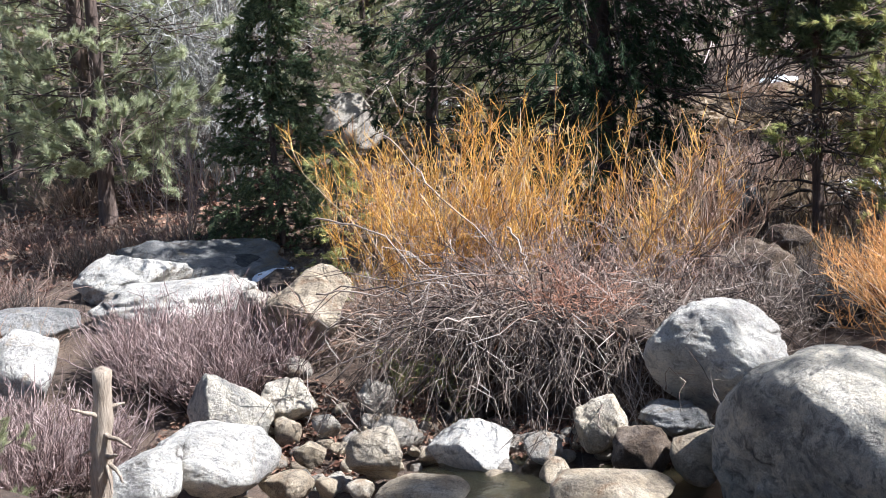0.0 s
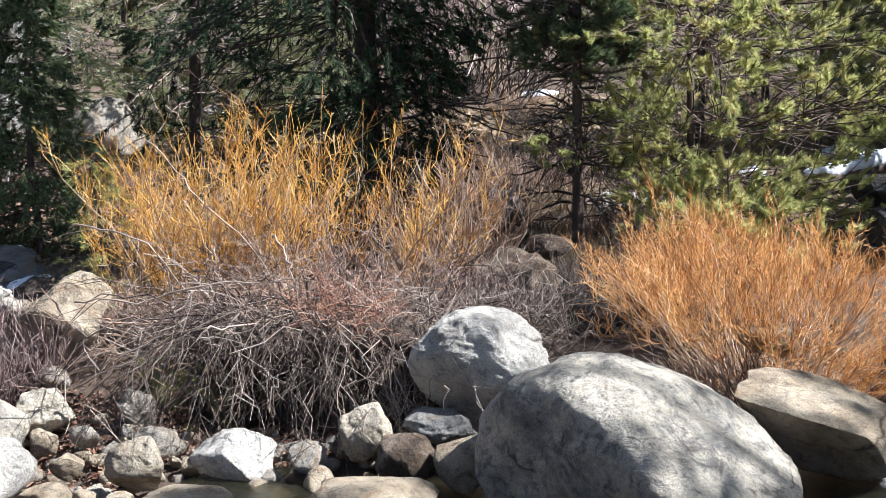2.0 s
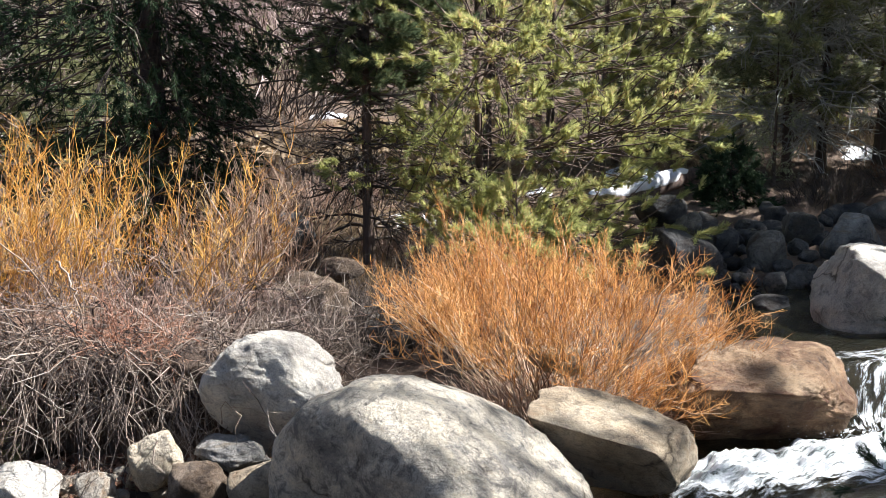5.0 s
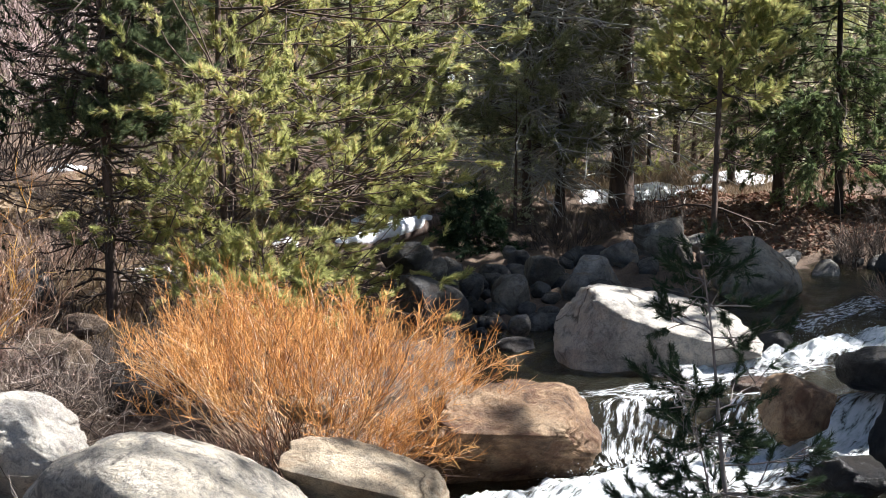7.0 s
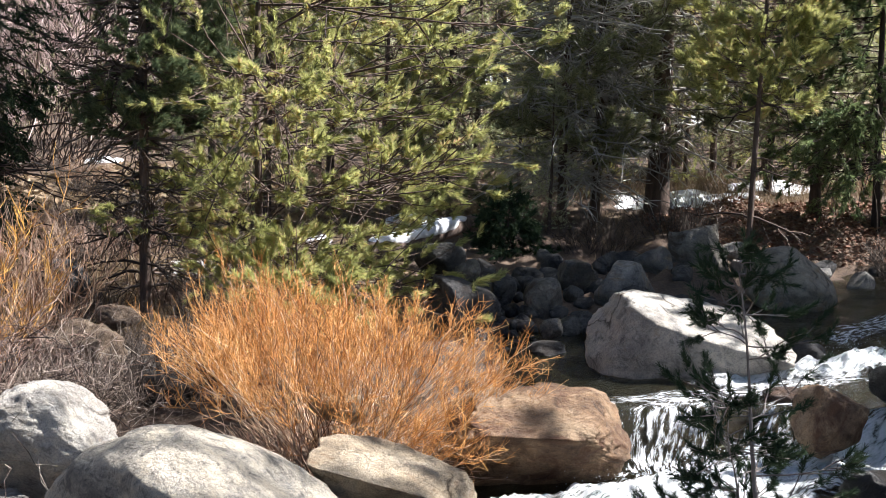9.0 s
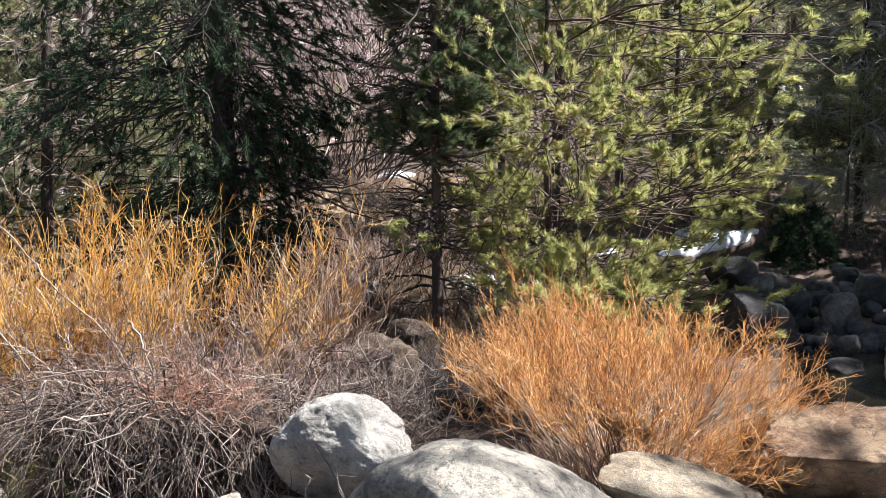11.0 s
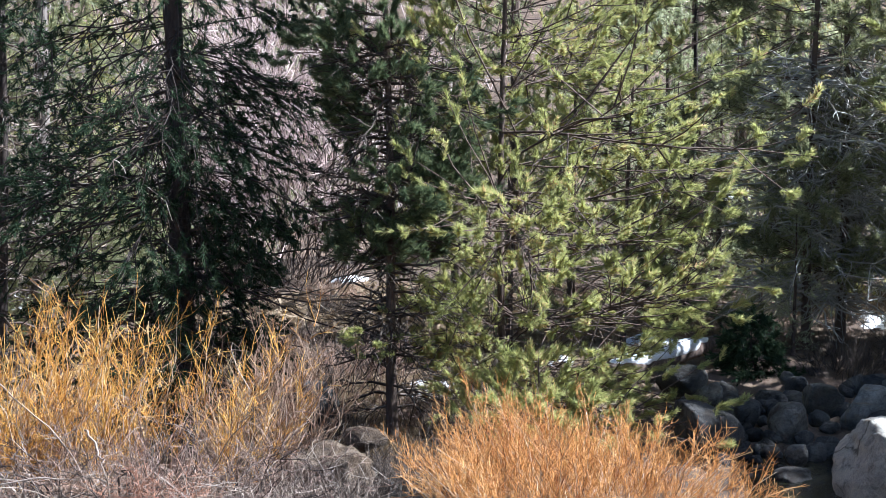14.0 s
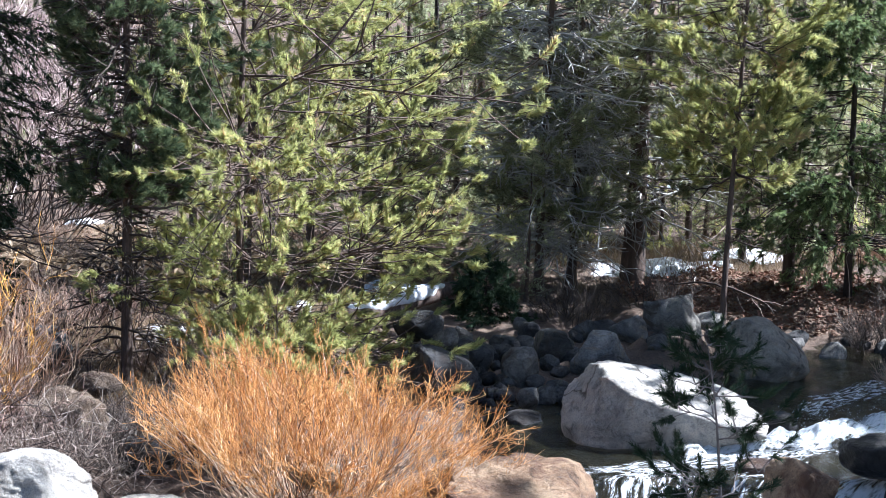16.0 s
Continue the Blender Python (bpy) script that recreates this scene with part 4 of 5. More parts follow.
young_fir = plant(conifer("fir_sapling", "small light green fir sapling beside the willow", 1.75, 0.018, 0.03, 0.42, 34, NEEDLE, BARK, 44, kind="fir", tufts=5, twigs=4, needle=0.05, per=20, wide=0.007, singles=True), -5.95, 15.5)
for n, (x, y) in enumerate(((-4.25, 12.9), (-4.0, 12.45))):
    plant(conifer("fir_sapling", "little green fir sapling under the drooping twigs", 0.75, 0.012, 0.15, 0.24, 18, NEEDLE, BARK, 45 + n, kind="fir", tufts=5, twigs=4, needle=0.05, per=16, wide=0.006), x, y)
# unseen pines added at the right to shade the bank, dome and sapling
for n, (x, y, h, low, limbs, top) in enumerate(((10.8, 17.4, 12.0, 0.15, 210, 0.6), (12.4, 17.9, 13.2, 0.3, 210, 0.7), (11.6, 17.0, 10.0, 0.35, 110, 0.6), (13.2, 11.1, 20.0, 0.55, 30, 0.6), (6.9, 8.1, 9.0, 0.2, 70, 0.5), (9.3, 12.7, 6.0, 0.15, 50, 0.5))):
    plant(conifer("pine_tree", "unseen tall pine added beside the rapids to cast shade", h, 0.16, low, 2.6 if limbs > 200 else 1.9, limbs, NEEDLE_MID, BARK, 47 + n, tufts=5, twigs=6, per=13, wide=0.042, needle=0.14, plain=True, peak=top), x, y)

# woods behind: three kinds of tree, repeated
woods_kinds = [conifer("pine_tree", "pine in the woods behind", 12.0, 0.17, 0.03, 2.5, 66, m, BARK, s, kind=kd, tufts=3, twigs=7, per=10, wide=0.036, needle=0.15, dead=6, plain=True)
               for m, s, kd in ((NEEDLE_GREY, 51, "pine"), (NEEDLE_MID, 52, "droop"), (NEEDLE, 53, "pine"))]
woods = random.Random(4)
spots = []
while len(spots) < 34:
    y = woods.uniform(28, 60)
    x = woods.uniform(-0.64, 0.58) * y
    if all((x - a) ** 2 + (y - b) ** 2 > 8 for a, b in spots) and not (abs(x + 3.0) < 2.0 and y < 42) and not (-5 < x < 9 and abs(y - 33) < 2.6) and not (0.36 < x / y < 0.47 and y < 44):
        spots.append((x, y))
for n, (x, y) in enumerate(spots):
    kind = woods_kinds[n % 3]
    m = pose(x, y, float(ground_z(x, y)), 0, 0, woods.uniform(0, 360)) @ Matrix.Scale(woods.uniform(0.8, 1.35), 4)
    if n < 3:
        kind.matrix_world = m
    else:
        copy_thing(kind, m)

# young trees among them
young = random.Random(14)
for n in range(26):
    y = young.uniform(26, 40)
    x = young.uniform(-0.62, 0.54) * y
    if abs(x + 3.4) < 2.4 and y < 40:
        continue
    copy_thing(woods_kinds[n % 3], pose(x, y, float(ground_z(x, y)), 0, 0, young.uniform(0, 360)) @ Matrix.Scale(young.uniform(0.35, 0.6), 4))

for n, (x, y, k) in enumerate(((6.5, 28.5, 0.55), (8.2, 30.5, 0.7), (9.6, 29.2, 0.5), (10.6, 33.5, 0.75), (4.8, 31.0, 0.7), (6.8, 34.0, 0.8), (3.0, 28.5, 0.6), (0.2, 23.6, 0.5), (1.2, 24.8, 0.55), (2.5, 26.6, 0.6), (-0.7, 26.2, 0.45), (13.5, 36.0, 0.9), (15.2, 39.0, 0.9), (12.4, 32.0, 0.7), (14.2, 33.0, 0.6), (4.2, 22.3, 0.22), (10.2, 23.0, 0.4), (11.6, 27.4, 0.75), (12.9, 29.0, 0.85), (5.3, 26.4, 0.3), (7.6, 27.6, 0.32), (4.3, 25.6, 0.26), (8.3, 28.2, 0.4), (6.3, 27.8, 0.36), (9.6, 26.0, 0.34), (3.8, 27.2, 0.4), (-13.2, 23.6, 0.7), (-15.2, 27.0, 0.9), (-14.6, 22.4, 0.6), (-17.0, 28.0, 0.9), (-15.6, 24.6, 0.7), (-12.8, 27.0, 0.8), (-9.2, 29.0, 0.8))):
    copy_thing(woods_kinds[n % 3], pose(x, y, float(ground_z(x, y)), 0, 0, 77 * n) @ Matrix.Scale(k, 4))

# ================= shrubs =================
def shrub(name, label, base, size, stems, length, mats, seed, rise=1.0, flare=0.5, sag=0.0, thick=0.008, shoots=5, shoot_len=0.4, twigs=3, category="shrub", first=0.2,
          shoot_up=0.35, k=8, clumps=0, pull=(0, 0), wob=0.10, fine=1.0, singles=40, spread=0.45, even=(0.55, 1.08), perch=None, dome=(0.0, 0.0), jitter=0.25):
    """A leafless shrub: stems from a patch of ground, side branches, then fine shoots. mats: stems, shoots. pull: a general leaning.
    dome: where the top of the crown stands, and how fast it falls off to the sides."""
    r = np.random.default_rng(seed)
    bush = new(name)
    tagged(bush, label, category)
    bush.matrix_world = pose(base[0], base[1], float(ground_z(base[0], base[1])))
    a, q = r.uniform(0, 6.28, stems), np.sqrt(r.uniform(0, 1, stems))
    off = np.stack([q * np.cos(a) * size[0], q * np.sin(a) * size[1]], 1)
    if clumps:
        c = off[:clumps]
        off = c[r.integers(0, clumps, stems)] + 0.09 * r.standard_normal((stems, 2))
    z0 = ground_z(base[0] + off[:, 0], base[1] + off[:, 1]) - bush.location[2]
    if perch is not None:                        # rooted on the overhanging bank
        z0 = np.full(stems, perch - bush.location[2])
    st = np.column_stack([off, z0 - 0.05])
    d = unit(np.column_stack([flare * off[:, 0] / size[0] + pull[0] + jitter * r.standard_normal(stems), flare * off[:, 1] / size[1] + pull[1] + jitter * r.standard_normal(stems), rise * np.maximum(1 - dome[1] * np.abs(off[:, 0] / size[0] - dome[0]), 0.42)]))
    ln = length * r.uniform(*even, stems)
    p = bent(st, d, ln, k, sag * r.uniform(0.4, 1.4, stems), r, wob)
    rad = (thick * r.uniform(0.5, 1.4, stems))[:, None] * np.linspace(1, 0.35, k)
    v, f = tubes(p, rad, 3)
    v, nf = v.reshape(stems, -1, 3), len(f) // stems
    for i in range(singles):
        part("stem", mesh_from("stem", v[i], f[:nf], mats[0]), bush)
    if stems > singles:
        tagged(part("stem_mass", mesh_from("stem_mass", v[singles:].reshape(-1, 3), f[: nf * (stems - singles)], mats[0]), bush), kind="stuff")
    u = r.uniform(first, 0.98, (stems, shoots))
    s = np.minimum((u * (k - 1)).astype(int), k - 2)
    f = (u * (k - 1) - s)[..., None]
    i = np.arange(stems)[:, None]
    s2 = (p[i, s] * (1 - f) + p[i, s + 1] * f).reshape(-1, 3)
    al = unit(p[i, s + 1] - p[i, s]).reshape(-1, 3)
    d2 = unit(al + spread * r.standard_normal(al.shape) + (0, 0, shoot_up))
    l2 = shoot_len * r.uniform(0.4, 1.25, len(s2))
    p2 = bent(s2, d2, l2, 4, r.uniform(-0.15, 0.25, len(s2)) + sag * 0.4, r, wob * 1.2)
    rd2 = fine * np.linspace(0.0052, 0.0026, 4)[None] * r.uniform(0.7, 1.3, (len(s2), 1))
    pieces = [tubes(p2, rd2, 3)]
    if twigs:
        u = r.integers(1, 4, (len(p2), twigs))
        s3 = p2[np.arange(len(p2))[:, None], u].reshape(-1, 3)
        d3 = unit(np.repeat(d2, twigs, 0) + spread * 1.35 * r.standard_normal((len(s3), 3)) + (0, 0, shoot_up * 0.7))
        p3 = bent(s3, d3, shoot_len * r.uniform(0.2, 0.6, len(s3)), 2, r.uniform(-0.1, 0.15, len(s3)), r, wob)
        pieces.append(tubes(p3, fine * np.linspace(0.0036, 0.002, 2)[None] * np.ones((len(s3), 1)), 3))
    tagged(part("shoot_mass", mesh_from("shoot_mass", *join(pieces), mats[1]), bush), kind="stuff")
    return bush


yellow_willow = shrub("willow_shrub", "leafless willow with upright yellow-orange shoots", (-3.85, 14.7), (1.75, 0.8), 150, 1.8, (TANTWIG, YELLOWTWIG), 61, flare=0.25, shoots=12, shoot_len=0.32, shoot_up=0.7, clumps=15, fine=0.74, thick=0.0064, spread=0.6, wob=0.14, twigs=3)
pale_willow = shrub("willow_shrub", "thin peach-coloured willow shoots beside the yellow ones", (-2.2, 15.6), (0.5, 0.5), 60, 1.25, (TANTWIG, PEACHTWIG), 71, flare=0.3, shoots=8, shoot_len=0.4, shoot_up=0.6, spread=0.6, fine=0.85)
tangle = shrub("bare_shrub", "tangled grey-brown shrub drooping over the creek bank", (-2.95, 12.75), (1.35, 0.22), 110, 1.25, (GREYSHADETWIG, GREYSHADETWIG), 62, rise=0.75, flare=0.6, sag=-1.0, pull=(0, -0.6), shoots=5, shoot_len=0.45, shoot_up=-0.3, thick=0.008, wob=0.26, fine=0.85, spread=0.7, twigs=2, perch=0.68)
mauve_shrub = shrub("bare_shrub", "fine mauve-brown twigs behind the drooping shrub", (-3.1, 13.6), (1.25, 0.5), 150, 1.1, (GREYSHADETWIG, PINKTWIG), 77, rise=0.8, flare=0.5, sag=-0.2, pull=(0, -0.15), shoots=6, shoot_len=0.36, shoot_up=0.1, thick=0.006, wob=0.26, fine=0.8, spread=0.85)
crooked_branches = shrub("bare_shrub", "pale crooked branches reaching through the yellow willow", (-3.6, 13.8), (0.9, 0.3), 30, 1.5, (DEADTWIG, DEADTWIG), 88, rise=0.7, flare=0.7, sag=-0.15, pull=(-0.25, -0.1), shoots=5, shoot_len=0.4, shoot_up=0.1, thick=0.008, wob=0.3, fine=0.9, spread=0.8, twigs=2, singles=30)
left_tangle = shrub("bare_shrub", "peach-coloured twiggy shrub beside the tan boulder", (-4.2, 13.4), (0.6, 0.4), 70, 1.1, (DEADTWIG, PEACHTWIG), 72, rise=0.6, flare=0.7, sag=-0.3, pull=(-0.1, -0.25), shoots=7, shoot_len=0.4, shoot_up=0.05, thick=0.009, wob=0.2, fine=0.85, spread=0.7)
hanging = shrub("bare_shrub", "grey-white dead branches hanging to the water", (-3.15, 12.55), (1.15, 0.15), 95, 1.1, (DEADTWIG, DEADTWIG), 73, rise=0.5, flare=0.6, sag=-1.05, pull=(0, -0.75), shoots=4, shoot_len=0.4, shoot_up=-0.6, thick=0.009, wob=0.36, fine=0.85, spread=0.75, twigs=2, perch=0.68)
right_hanging = shrub("bare_shrub", "pale crooked twigs drooping beside the grey boulder", (-2.05, 12.6), (0.35, 0.15), 40, 0.95, (DEADTWIG, DEADTWIG), 84, rise=0.6, flare=0.6, sag=-0.9, pull=(0.05, -0.65), shoots=5, shoot_len=0.35, shoot_up=-0.4, thick=0.007, wob=0.3, fine=0.8, spread=0.8, twigs=2, singles=20, perch=0.66)
russet_twigs = shrub("bare_shrub", "fine russet twigs in the drooping shrub", (-2.75, 12.55), (0.25, 0.15), 34, 0.6, (RUSSETTWIG, RUSSETTWIG), 85, rise=0.9, flare=0.5, sag=-0.3, pull=(0, -0.4), shoots=6, shoot_len=0.26, shoot_up=0.0, thick=0.004, wob=0.2, fine=0.6, spread=0.8, twigs=2, singles=12, perch=0.68)
orange_willow = shrub("willow_shrub", "rounded leafless willow with dense orange shoots", (0.68, 13.05), (0.55, 0.46), 300, 1.36, (TANTWIG, ORANGETWIG), 63, rise=1.05, flare=0.85, dome=(-0.5, 0.52), jitter=0.13, shoots=13, shoot_len=0.22, shoot_up=0.6, wob=0.18, spread=0.6, fine=0.56, twigs=3, thick=0.0066, first=0.58, even=(0.72, 1.04), pull=(-0.05, 0.12))
foot_twigs = shrub("bare_shrub", "low grey-brown twigs at the foot of the willow", (0.72, 12.6), (0.85, 0.25), 150, 0.58, (DEADTWIG, PEACHTWIG), 79, flare=0.7, sag=-0.4, shoots=5, shoot_len=0.3, shoot_up=0.0, thick=0.006, fine=0.85, twigs=2)
screen_twigs = shrub("bare_shrub", "grey twigs growing before a brown boulder", (-1.55, 13.1), (0.5, 0.14), 64, 0.66, (GREYSHADETWIG, DEADTWIG), 80, flare=0.5, sag=-0.3, shoots=5, shoot_len=0.3, shoot_up=0.2, thick=0.006, fine=0.8, twigs=2, spread=0.7, wob=0.24, singles=20)
# Added where the hollow lies in shade; its dark twigs stand in for that.
hollow_twigs = shrub("bare_shrub", "crooked twigs darkened for the shaded hollow beside the willow", (-0.95, 14.2), (0.75, 0.4), 120, 0.75, (BROWNSHADETWIG, BROWNSHADETWIG), 86, rise=0.7, flare=0.6, sag=-0.3, shoots=6, shoot_len=0.32, shoot_up=0.1, thick=0.007, fine=0.8, twigs=2, spread=0.8, wob=0.3, singles=24)
pale_twigs = shrub("bare_shrub", "pale crooked twigs beside the slim pine", (-1.1, 13.6), (0.8, 0.3), 34, 0.8, (DEADTWIG, DEADTWIG), 87, rise=0.6, flare=0.7, sag=-0.4, shoots=4, shoot_len=0.3, shoot_up=0.1, thick=0.007, fine=0.9, twigs=2, spread=0.8, wob=0.34, singles=20)
left_shrub = shrub("bare_shrub", "low bare shrub with fine pinkish-grey twigs", (-6.3, 12.75), (0.85, 0.4), 260, 0.6, (GREYSHADETWIG, ROSETWIG), 64, flare=0.6, shoots=7, shoot_len=0.3)
near_shrub = shrub("bare_shrub", "low bare pinkish-grey shrub at the creek edge", (-7.0, 10.7), (0.7, 0.5), 240, 0.7, (GREYSHADETWIG, ROSETWIG), 65, flare=0.7, shoots=7, shoot_len=0.28)
thicket = shrub("bare_thicket", "tall pinkish-grey leafless thicket behind the firs", (-5.0, 33.0), (2.0, 1.0), 200, 7.5, (GREYSHADETWIG, MAUVETWIG), 74, flare=0.1, shoots=8, shoot_len=1.1, shoot_up=0.5, thick=0.014, fine=2.4, twigs=2, wob=0.24, spread=0.85)
pale_sapling = shrub("bare_sapling", "pale leafless saplings at the forest edge", (-9.0, 17.6), (0.35, 0.3), 16, 1.9, (TANTWIG, ROSETWIG), 75, flare=0.2, shoots=9, shoot_len=0.45, shoot_up=0.5, singles=16, thick=0.008, fine=0.8, twigs=2)
right_brush = shrub("bare_shrub", "dry tan brush at the upper pool", (8.4, 17.2), (0.5, 0.35), 70, 0.5, (TANTWIG, PEACHTWIG), 76, flare=0.8, shoots=7, shoot_len=0.35, pull=(-0.4, 0))

bare_tree = shrub("bare_tree", "pale leafless tree hung with grey lichen", (-10.1, 21.6), (0.5, 0.3), 26, 6.0, (LICHENTWIG, LICHENTWIG), 78, flare=0.3, sag=-0.05, shoots=44, shoot_len=0.6, shoot_up=-0.4, thick=0.022, wob=0.16, fine=1.3, spread=0.9, singles=18, twigs=4, category="tree")

# low brush on the forest floor: three kinds, repeated; the first coloured dark for shade
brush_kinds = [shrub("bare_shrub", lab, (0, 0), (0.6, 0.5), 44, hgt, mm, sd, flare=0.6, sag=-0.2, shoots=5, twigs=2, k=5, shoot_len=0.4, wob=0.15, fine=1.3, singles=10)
               for lab, hgt, mm, sd in (("dark twiggy brush on the forest floor", 0.8, (BROWNSHADETWIG, BROWNSHADETWIG), 81), ("dry reddish brush on the forest floor", 0.65, (GREYSHADETWIG, PINKTWIG), 82),
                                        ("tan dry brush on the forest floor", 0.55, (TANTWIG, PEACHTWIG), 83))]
places = random.Random(9)
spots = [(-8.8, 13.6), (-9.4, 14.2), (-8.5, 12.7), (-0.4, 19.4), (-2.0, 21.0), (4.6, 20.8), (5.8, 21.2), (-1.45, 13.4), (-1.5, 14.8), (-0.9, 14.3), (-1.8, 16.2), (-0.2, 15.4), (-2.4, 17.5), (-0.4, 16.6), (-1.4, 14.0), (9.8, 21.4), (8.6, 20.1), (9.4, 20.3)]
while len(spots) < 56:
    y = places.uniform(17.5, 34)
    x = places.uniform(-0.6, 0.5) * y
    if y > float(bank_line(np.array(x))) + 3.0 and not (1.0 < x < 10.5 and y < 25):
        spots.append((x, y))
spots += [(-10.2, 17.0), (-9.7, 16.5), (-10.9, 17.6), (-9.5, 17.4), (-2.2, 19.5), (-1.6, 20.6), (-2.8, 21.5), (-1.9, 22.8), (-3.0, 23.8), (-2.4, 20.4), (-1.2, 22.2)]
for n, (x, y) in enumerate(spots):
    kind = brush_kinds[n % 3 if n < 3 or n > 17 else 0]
    m = pose(x, y, float(ground_z(x, y)), 0, 0, places.uniform(0, 360)) @ Matrix.Scale(places.uniform(0.7, 1.05) if n < 18 else places.uniform(0.6, 1.1), 4)
    if n < 3:
        kind.matrix_world = m
    else:
        copy_thing(kind, m)

# ================= snow, litter and small things =================
for sx, sy, rx, ry, turn, hh, sd in ((2.35, 23.3, 0.6, 0.4, 52, 0.1, 1.0), (7.05, 25.5, 1.25, 0.8, 25, 0.10, 2.0), (9.1, 26.9, 1.0, 0.7, 25, 0.10, 3.0), (-3.1, 33.2, 0.4, 0.4, 0, 0.12, 4.0),
                                     (0.87, 21.5, 0.2, 0.3, 0, 0.1, 5.0), (-0.45, 19.8, 0.55, 0.7, 30, 0.1, 6.0), (-1.6, 24.2, 0.35, 0.35, 0, 0.15, 7.0), (8.0, 56.0, 0.9, 1.5, 0, 0.3, 8.0),
                                     (10.8, 40.8, 1.0, 1.2, 0, 0.25, 9.0), (-7.2, 16.4, 0.22, 0.3, 0, 0.08, 10.0), (-9.6, 31.0, 0.7, 0.8, 0, 0.2, 12.0)):
    tagged(sheet("snow_patch", sx, sy, rx, ry, turn, hh, SNOW, sd), "melting patch of old white snow on the forest floor", "snow", "snow patches")


def scatter(name, label, n, area, mat, seed, size=0.035, category="leaves"):
    """Loose dry leaves and bits lying on the ground, within area (x, y, rx, ry)."""
    r = np.random.default_rng(seed)
    a, q = r.uniform(0, 6.28, n), np.sqrt(r.uniform(0, 1, n))
    x, y = area[0] + q * np.cos(a) * area[2], area[1] + q * np.sin(a) * area[3]
    c = np.column_stack([x, y, ground_z(x, y) + r.uniform(0.0, 0.07, n)])
    u = unit(r.standard_normal((n, 3)) * (1, 1, 0.35))
    w = unit(np.cross(u, r.standard_normal((n, 3)) * (0.4, 0.4, 1)))
    s = size * r.uniform(0.5, 1.3, (n, 1))
    v = np.stack([c - u * s, c + w * s * 0.45 + (0, 0, 0.01), c + u * s, c - w * s * 0.45], 1).reshape(-1, 3)
    return tagged(new(name, mesh_from(name, v, np.arange(4 * n).reshape(-1, 4), mat, False)), label, category, kind="stuff")


scatter("leaf_litter", "reddish-brown fallen leaves between the stones", 2600, (-5.1, 11.9, 1.3, 0.8), LEAF_LITTER, 91)
scatter("leaf_litter", "reddish-brown fallen leaves under the drooping shrub", 1600, (-2.4, 11.9, 1.3, 0.5), LEAF_LITTER, 92)
scatter("leaf_litter", "reddish needles and leaves under the big pine", 9000, (8.3, 22.8, 2.6, 2.2), LEAF_LITTER, 93, 0.04)
scatter("leaf_litter", "dry tan needles and leaves on the forest floor", 12000, (-3.5, 19.5, 5.5, 4.5), DRYGRASS, 94, 0.045)
scatter("leaf_litter", "dry tan needles and leaves in the open wood", 9000, (-1.5, 26.0, 4.5, 6.0), DRYGRASS, 89, 0.1)
scatter("leaf_litter", "dry tan needles and leaves under the tall pines", 12000, (-10, 20, 3.5, 4.5), LEAF_LITTER, 95, 0.04)


def grass(name, label, n, area, seed, height):
    """Dry grass blades, joined."""
    r = np.random.default_rng(seed)
    a, q = r.uniform(0, 6.28, n), np.sqrt(r.uniform(0, 1, n))
    x, y = area[0] + q * np.cos(a) * area[2], area[1] + q * np.sin(a) * area[3]
    c = np.column_stack([x, y, ground_z(x, y) - 0.02])
    d = unit(r.standard_normal((n, 3)) * (0.5, 0.5, 0.15) + (0, 0, 1)) * height * r.uniform(0.4, 1.2, (n, 1))
    side = unit(np.cross(d, r.standard_normal((n, 3)))) * 0.006
    v = np.stack([c - side, c + side, c + d], 1).reshape(-1, 3)
    return tagged(new(name, mesh_from(name, v, np.arange(3 * n).reshape(-1, 3), DRYGRASS, False)), label, "grass", kind="stuff")


grass("dry_grass", "dry tan grass on the sunny bank", 9000, (-1.9, 18.8, 1.8, 2.2), 96, 0.25)
grass("dry_grass", "dry tan grass behind the orange willow", 5000, (-0.4, 16.0, 1.7, 1.3), 90, 0.28)
grass("dry_grass", "dry tan grass under the lit pines", 5000, (0.6, 22.4, 1.6, 2.0), 98, 0.22)
grass("dry_grass", "dry tan grass in the woods", 5000, (-1.0, 25.0, 5.0, 3.0), 99, 0.25)
grass("dry_grass", "dry tan grass beyond the upper creek", 5000, (8.2, 26.5, 3.0, 2.0), 97, 0.3)

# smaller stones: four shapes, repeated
pebbles = [rock_mesh("stone", (1, 0.85, 0.7), 900 + n, m, 7, 0.12, 3) for n, m in enumerate((GREY, DARKSHADEROCK, TAN, GRANITE))]
pr = random.Random(21)


def stones(n, area, lo, hi, kinds, label, group, lift=0.0):
    for _ in range(n):
        a, q = pr.uniform(0, 6.28), math.sqrt(pr.uniform(0, 1))
        x, y, s = area[0] + q * math.cos(a) * area[2], area[1] + q * math.sin(a) * area[3], pr.uniform(lo, hi)
        ob = new("stone", pebbles[pr.choice(kinds)])
        ob.matrix_world = pose(x, y, float(ground_z(x, y)) + 0.2 * s + lift, pr.uniform(-25, 25), pr.uniform(-25, 25), pr.uniform(0, 360)) @ Matrix.Scale(s, 4)
        tagged(ob, label, "rock", group)


# Only the dark shape here: its colour carries the tree shade of the bank.
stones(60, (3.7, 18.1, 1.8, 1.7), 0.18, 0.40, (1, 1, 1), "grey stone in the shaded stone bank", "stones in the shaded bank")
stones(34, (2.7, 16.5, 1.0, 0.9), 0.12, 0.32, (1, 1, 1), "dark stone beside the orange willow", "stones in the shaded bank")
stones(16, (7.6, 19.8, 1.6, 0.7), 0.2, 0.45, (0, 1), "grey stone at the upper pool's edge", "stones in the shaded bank")
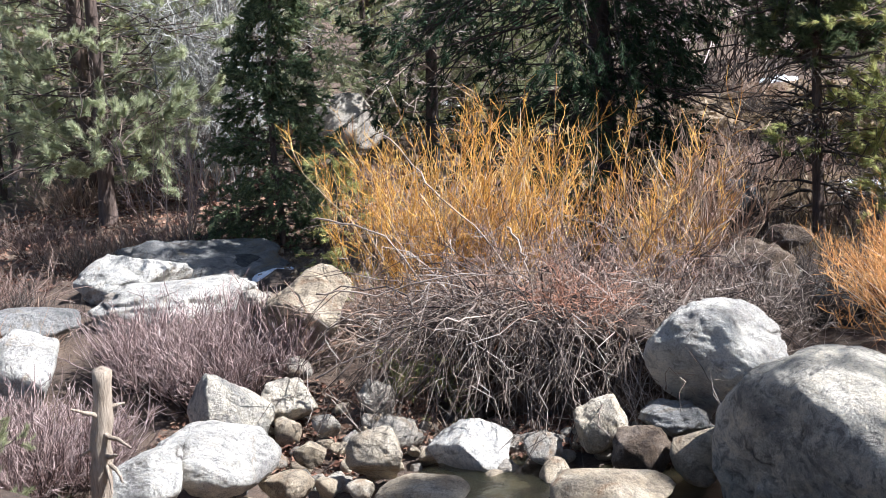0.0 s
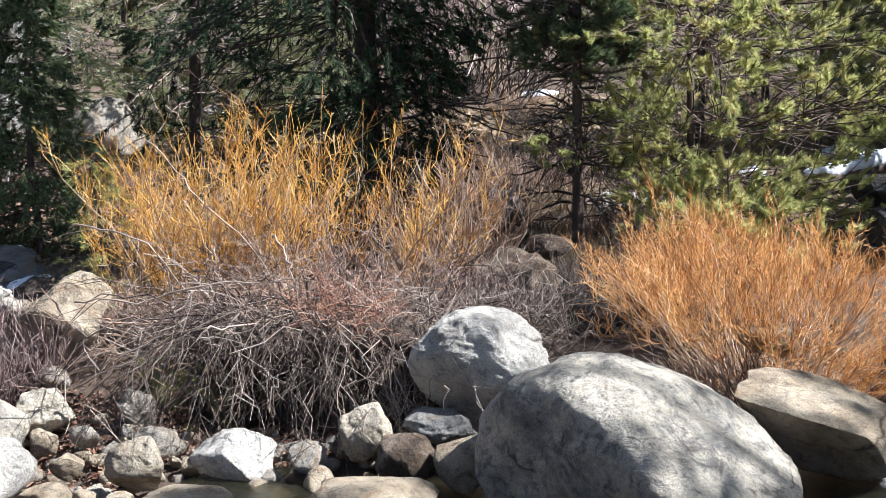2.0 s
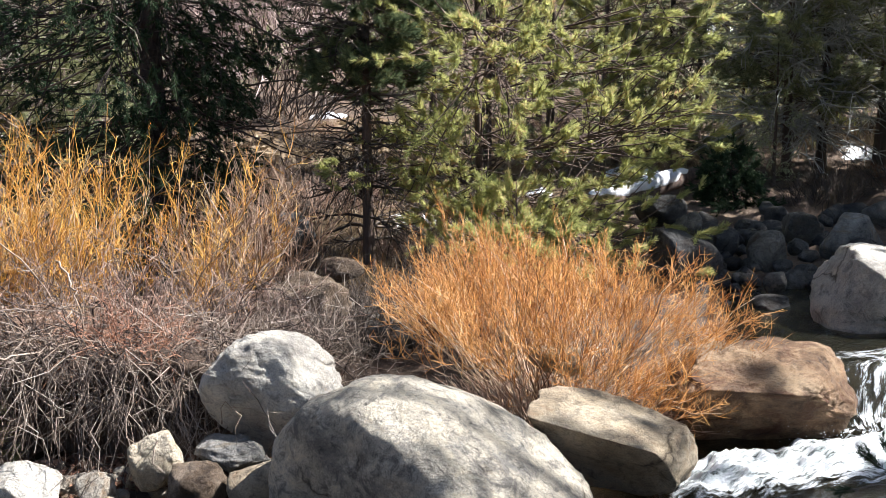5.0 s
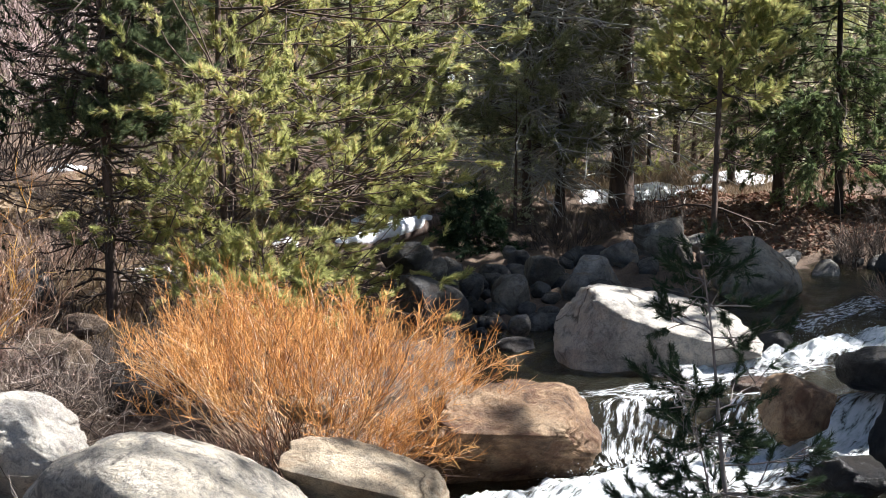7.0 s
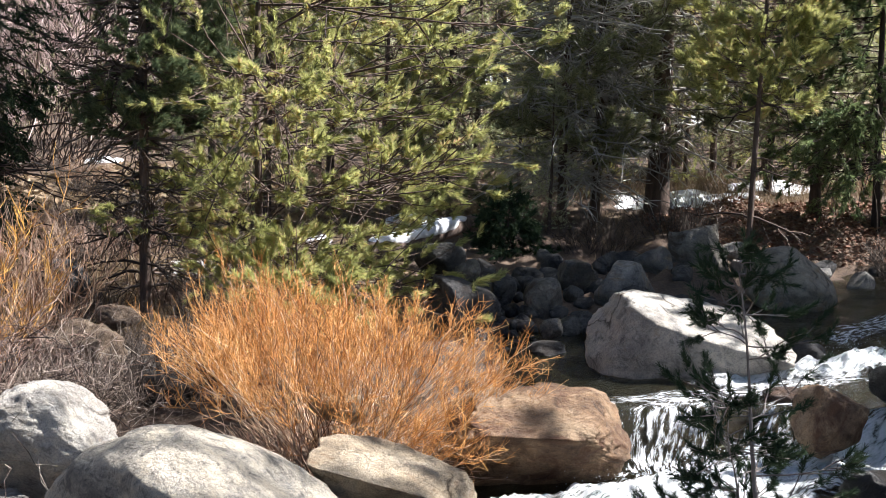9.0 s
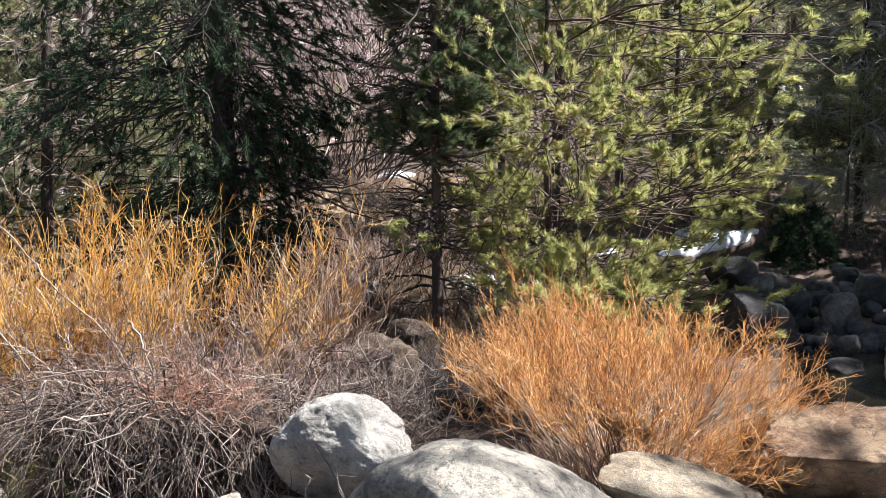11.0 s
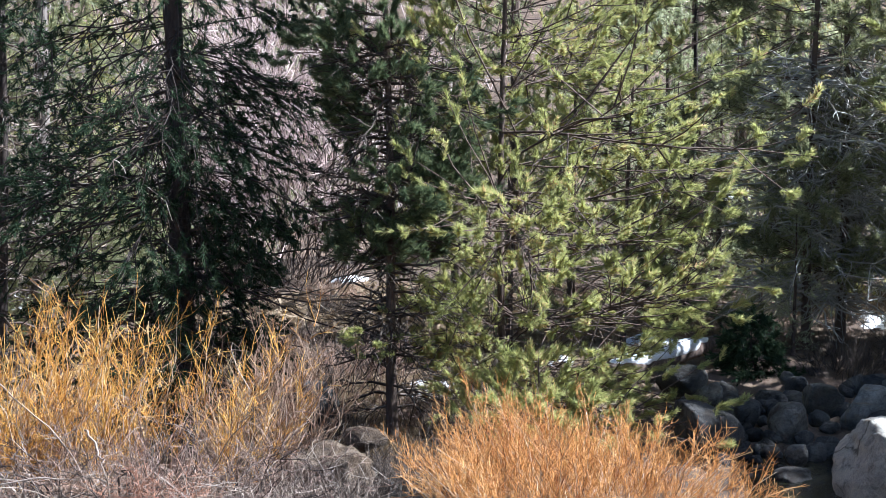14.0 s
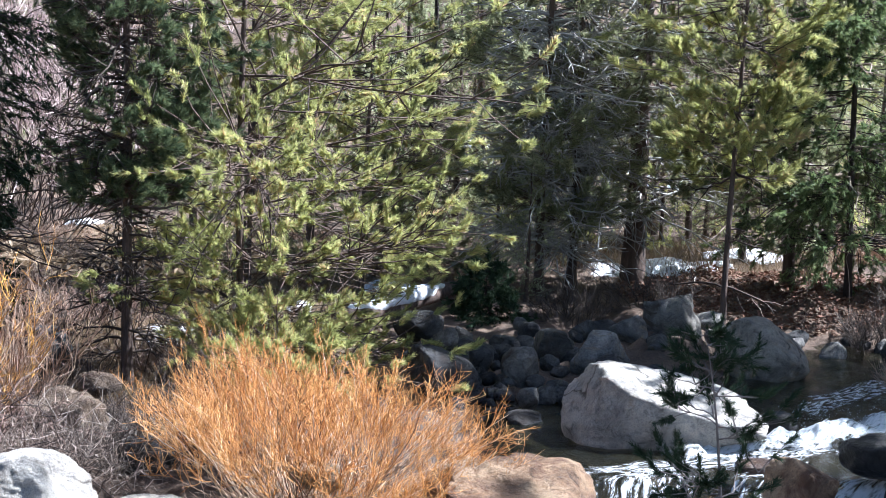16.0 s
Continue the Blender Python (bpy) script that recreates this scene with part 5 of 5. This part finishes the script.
stones(16, (-4.8, 11.7, 1.1, 0.6), 0.14, 0.24, (3, 2, 2, 3), "tan stone wedged in the creek bank", "small stones on the bank")
stones(60, (-4.9, 11.7, 1.4, 0.8), 0.06, 0.2, (3, 2, 2, 3), "small tan stone on the creek bank", "small stones on the bank")
stones(40, (-3.0, 11.6, 1.6, 0.5), 0.08, 0.24, (3, 2, 3), "small pale stone under the drooping shrub", "small stones on the bank")
stones(34, (-2.8, 10.6, 2.4, 0.6), 0.1, 0.35, (2, 0, 2), "brown stone on the creek bed", "stones of the creek bed")
stones(20, (-1.2, 14.4, 0.9, 0.7), 0.2, 0.5, (1, 0), "dark rock half hidden in brush", "rocks in the brush")


def wood_bar(name, label, pts, r0, r1, mat, seed, stubs=0, category="branch", stub_len=0.2):
    """A dead branch, log or snag along a line of points, with broken side stubs."""
    r = np.random.default_rng(seed)
    p = np.array(pts, float)
    t = np.linspace(0, len(p) - 1, 22)
    c = np.stack([np.interp(t, range(len(p)), p[:, a]) for a in range(3)], 1)
    for _ in range(3):
        c[1:-1] = (c[:-2] + 2 * c[1:-1] + c[2:]) / 4
    c += np.cumsum(r.standard_normal(c.shape), 0) * (r0 * 0.03 + (0.004 if r0 > 0.05 else 0.016))
    origin = c[0].copy()
    thing = new(name)
    tagged(thing, label, category)
    thing.location = origin
    rad = np.linspace(r0, r1, 22) * (1 + 0.03 * r.standard_normal(22))
    v, f = tubes((c - origin)[None], rad[None], 12)
    cap0, cap1 = len(v), len(v) + 1
    v = np.vstack([v, c[0] - origin, c[-1] - origin + (0, 0, r1 * 0.5)])
    ends = [[(i + 1) % 12, i, cap0, cap0] for i in range(12)]
    me = bpy.data.meshes.new("stem")
    me.from_pydata(v.tolist(), [], f.tolist() + [e[:3] for e in ends] + [[21 * 12 + i, 21 * 12 + (i + 1) % 12, cap1] for i in range(12)])
    me.materials.append(mat)
    for q in me.polygons:
        q.use_smooth = True
    stem = part("stem", me, thing)
    for _ in range(stubs):
        i = r.integers(2, 20)
        d = unit(r.standard_normal(3) * (1, 0.6, 0.4))
        b = bent((c[i] - origin)[None], d[None], np.array([stub_len * r.uniform(0.4, 1.3)]), 6, np.array([-0.1]), r, 0.12)
        part("stub", mesh_from("stub", *tubes(b, np.linspace(r0 * 0.28, r0 * 0.09, 6)[None], 6), mat), stem)
    return thing


wood_bar("dead_snag", "broken weathered snag with pale branch stubs", [(-4.66, 8.0, -0.2), (-4.65, 8.0, 0.6), (-4.59, 8.0, 1.4)], 0.075, 0.058, DEADWOOD, 101, stubs=14, category="dead tree", stub_len=0.22)
fallen = wood_bar("fallen_log", "bleached fallen log held up by its root plate", [(8.6, 22.7, 2.60), (9.6, 22.7, 2.73), (10.6, 22.7, 2.86), (11.7, 22.7, 3.0)], 0.03, 0.11, DEADWOOD, 102, stubs=4, category="log", stub_len=0.3)
root_plate = part("root_plate", rock_mesh("root_plate", (0.5, 2.6, 4.3), 903, BARK, 4, 0.25, 4), fallen, "upturned brown root plate")
root_plate.location = Vector((11.8, 22.7, 2.35)) - fallen.location
for n, pts in enumerate((((-4.9, 12.1, 0.93), (-4.3, 12.2, 0.92), (-3.6, 12.3, 1.02), (-3.0, 12.5, 0.95)), ((-4.85, 13.9, 2.05), (-4.2, 13.5, 1.6), (-3.5, 13.1, 1.1), (-3.2, 12.6, 0.7)),
                         ((-3.35, 12.7, 1.42), (-3.15, 12.5, 1.2), (-3.08, 12.4, 1.0), (-3.1, 12.3, 0.6)), ((-5.3, 13.0, 1.4), (-4.6, 12.8, 1.35), (-4.1, 12.6, 0.9), (-3.6, 12.4, 0.5)),
                         ((-4.9, 12.0, 0.25), (-4.4, 12.0, 0.55), (-3.9, 12.1, 0.8), (-3.4, 12.3, 0.9)))):
    wood_bar("dead_branch", "bleached dead branch lying through the bare shrubs", pts, 0.009, 0.003, DEADTWIG, 110 + n, stubs=10, stub_len=0.35)


# a snow-covered log on the bank below the pines
wood_bar("fallen_log", "dark fallen log under a ridge of snow", [(1.30, 19.85, 0.74), (2.20, 20.95, 0.80), (3.15, 22.05, 0.86)], 0.15, 0.12, BARK, 121, category="log")
ridge_t = np.linspace(0, 1, 60)
ridge = np.stack([1.42 + 1.55 * ridge_t, 19.98 + 1.85 * ridge_t, 0.885 + 0.09 * ridge_t], 1)
ridge[:, 2] += np.array([0.025 * fbm((q * 3, 0, 0), 1.5, 4, 2.0) for q in ridge_t])
thick = 0.125 * np.sin(np.clip(ridge_t * 1.04 - 0.02, 0, 1) * math.pi) ** 0.35 * (1 + 0.3 * np.array([fbm((q * 5, 1, 0), 1.5, 4, 5.0) for q in ridge_t]))
cap_v, cap_f = tubes((ridge - ridge[0])[None], thick[None], 14)
snow_ridge = new("snow_ridge", mesh_from("snow_ridge", cap_v, cap_f, SNOW))
snow_ridge.location = ridge[0]
tagged(snow_ridge, "narrow ridge of bright snow lying on a log", "snow", "snow patches")
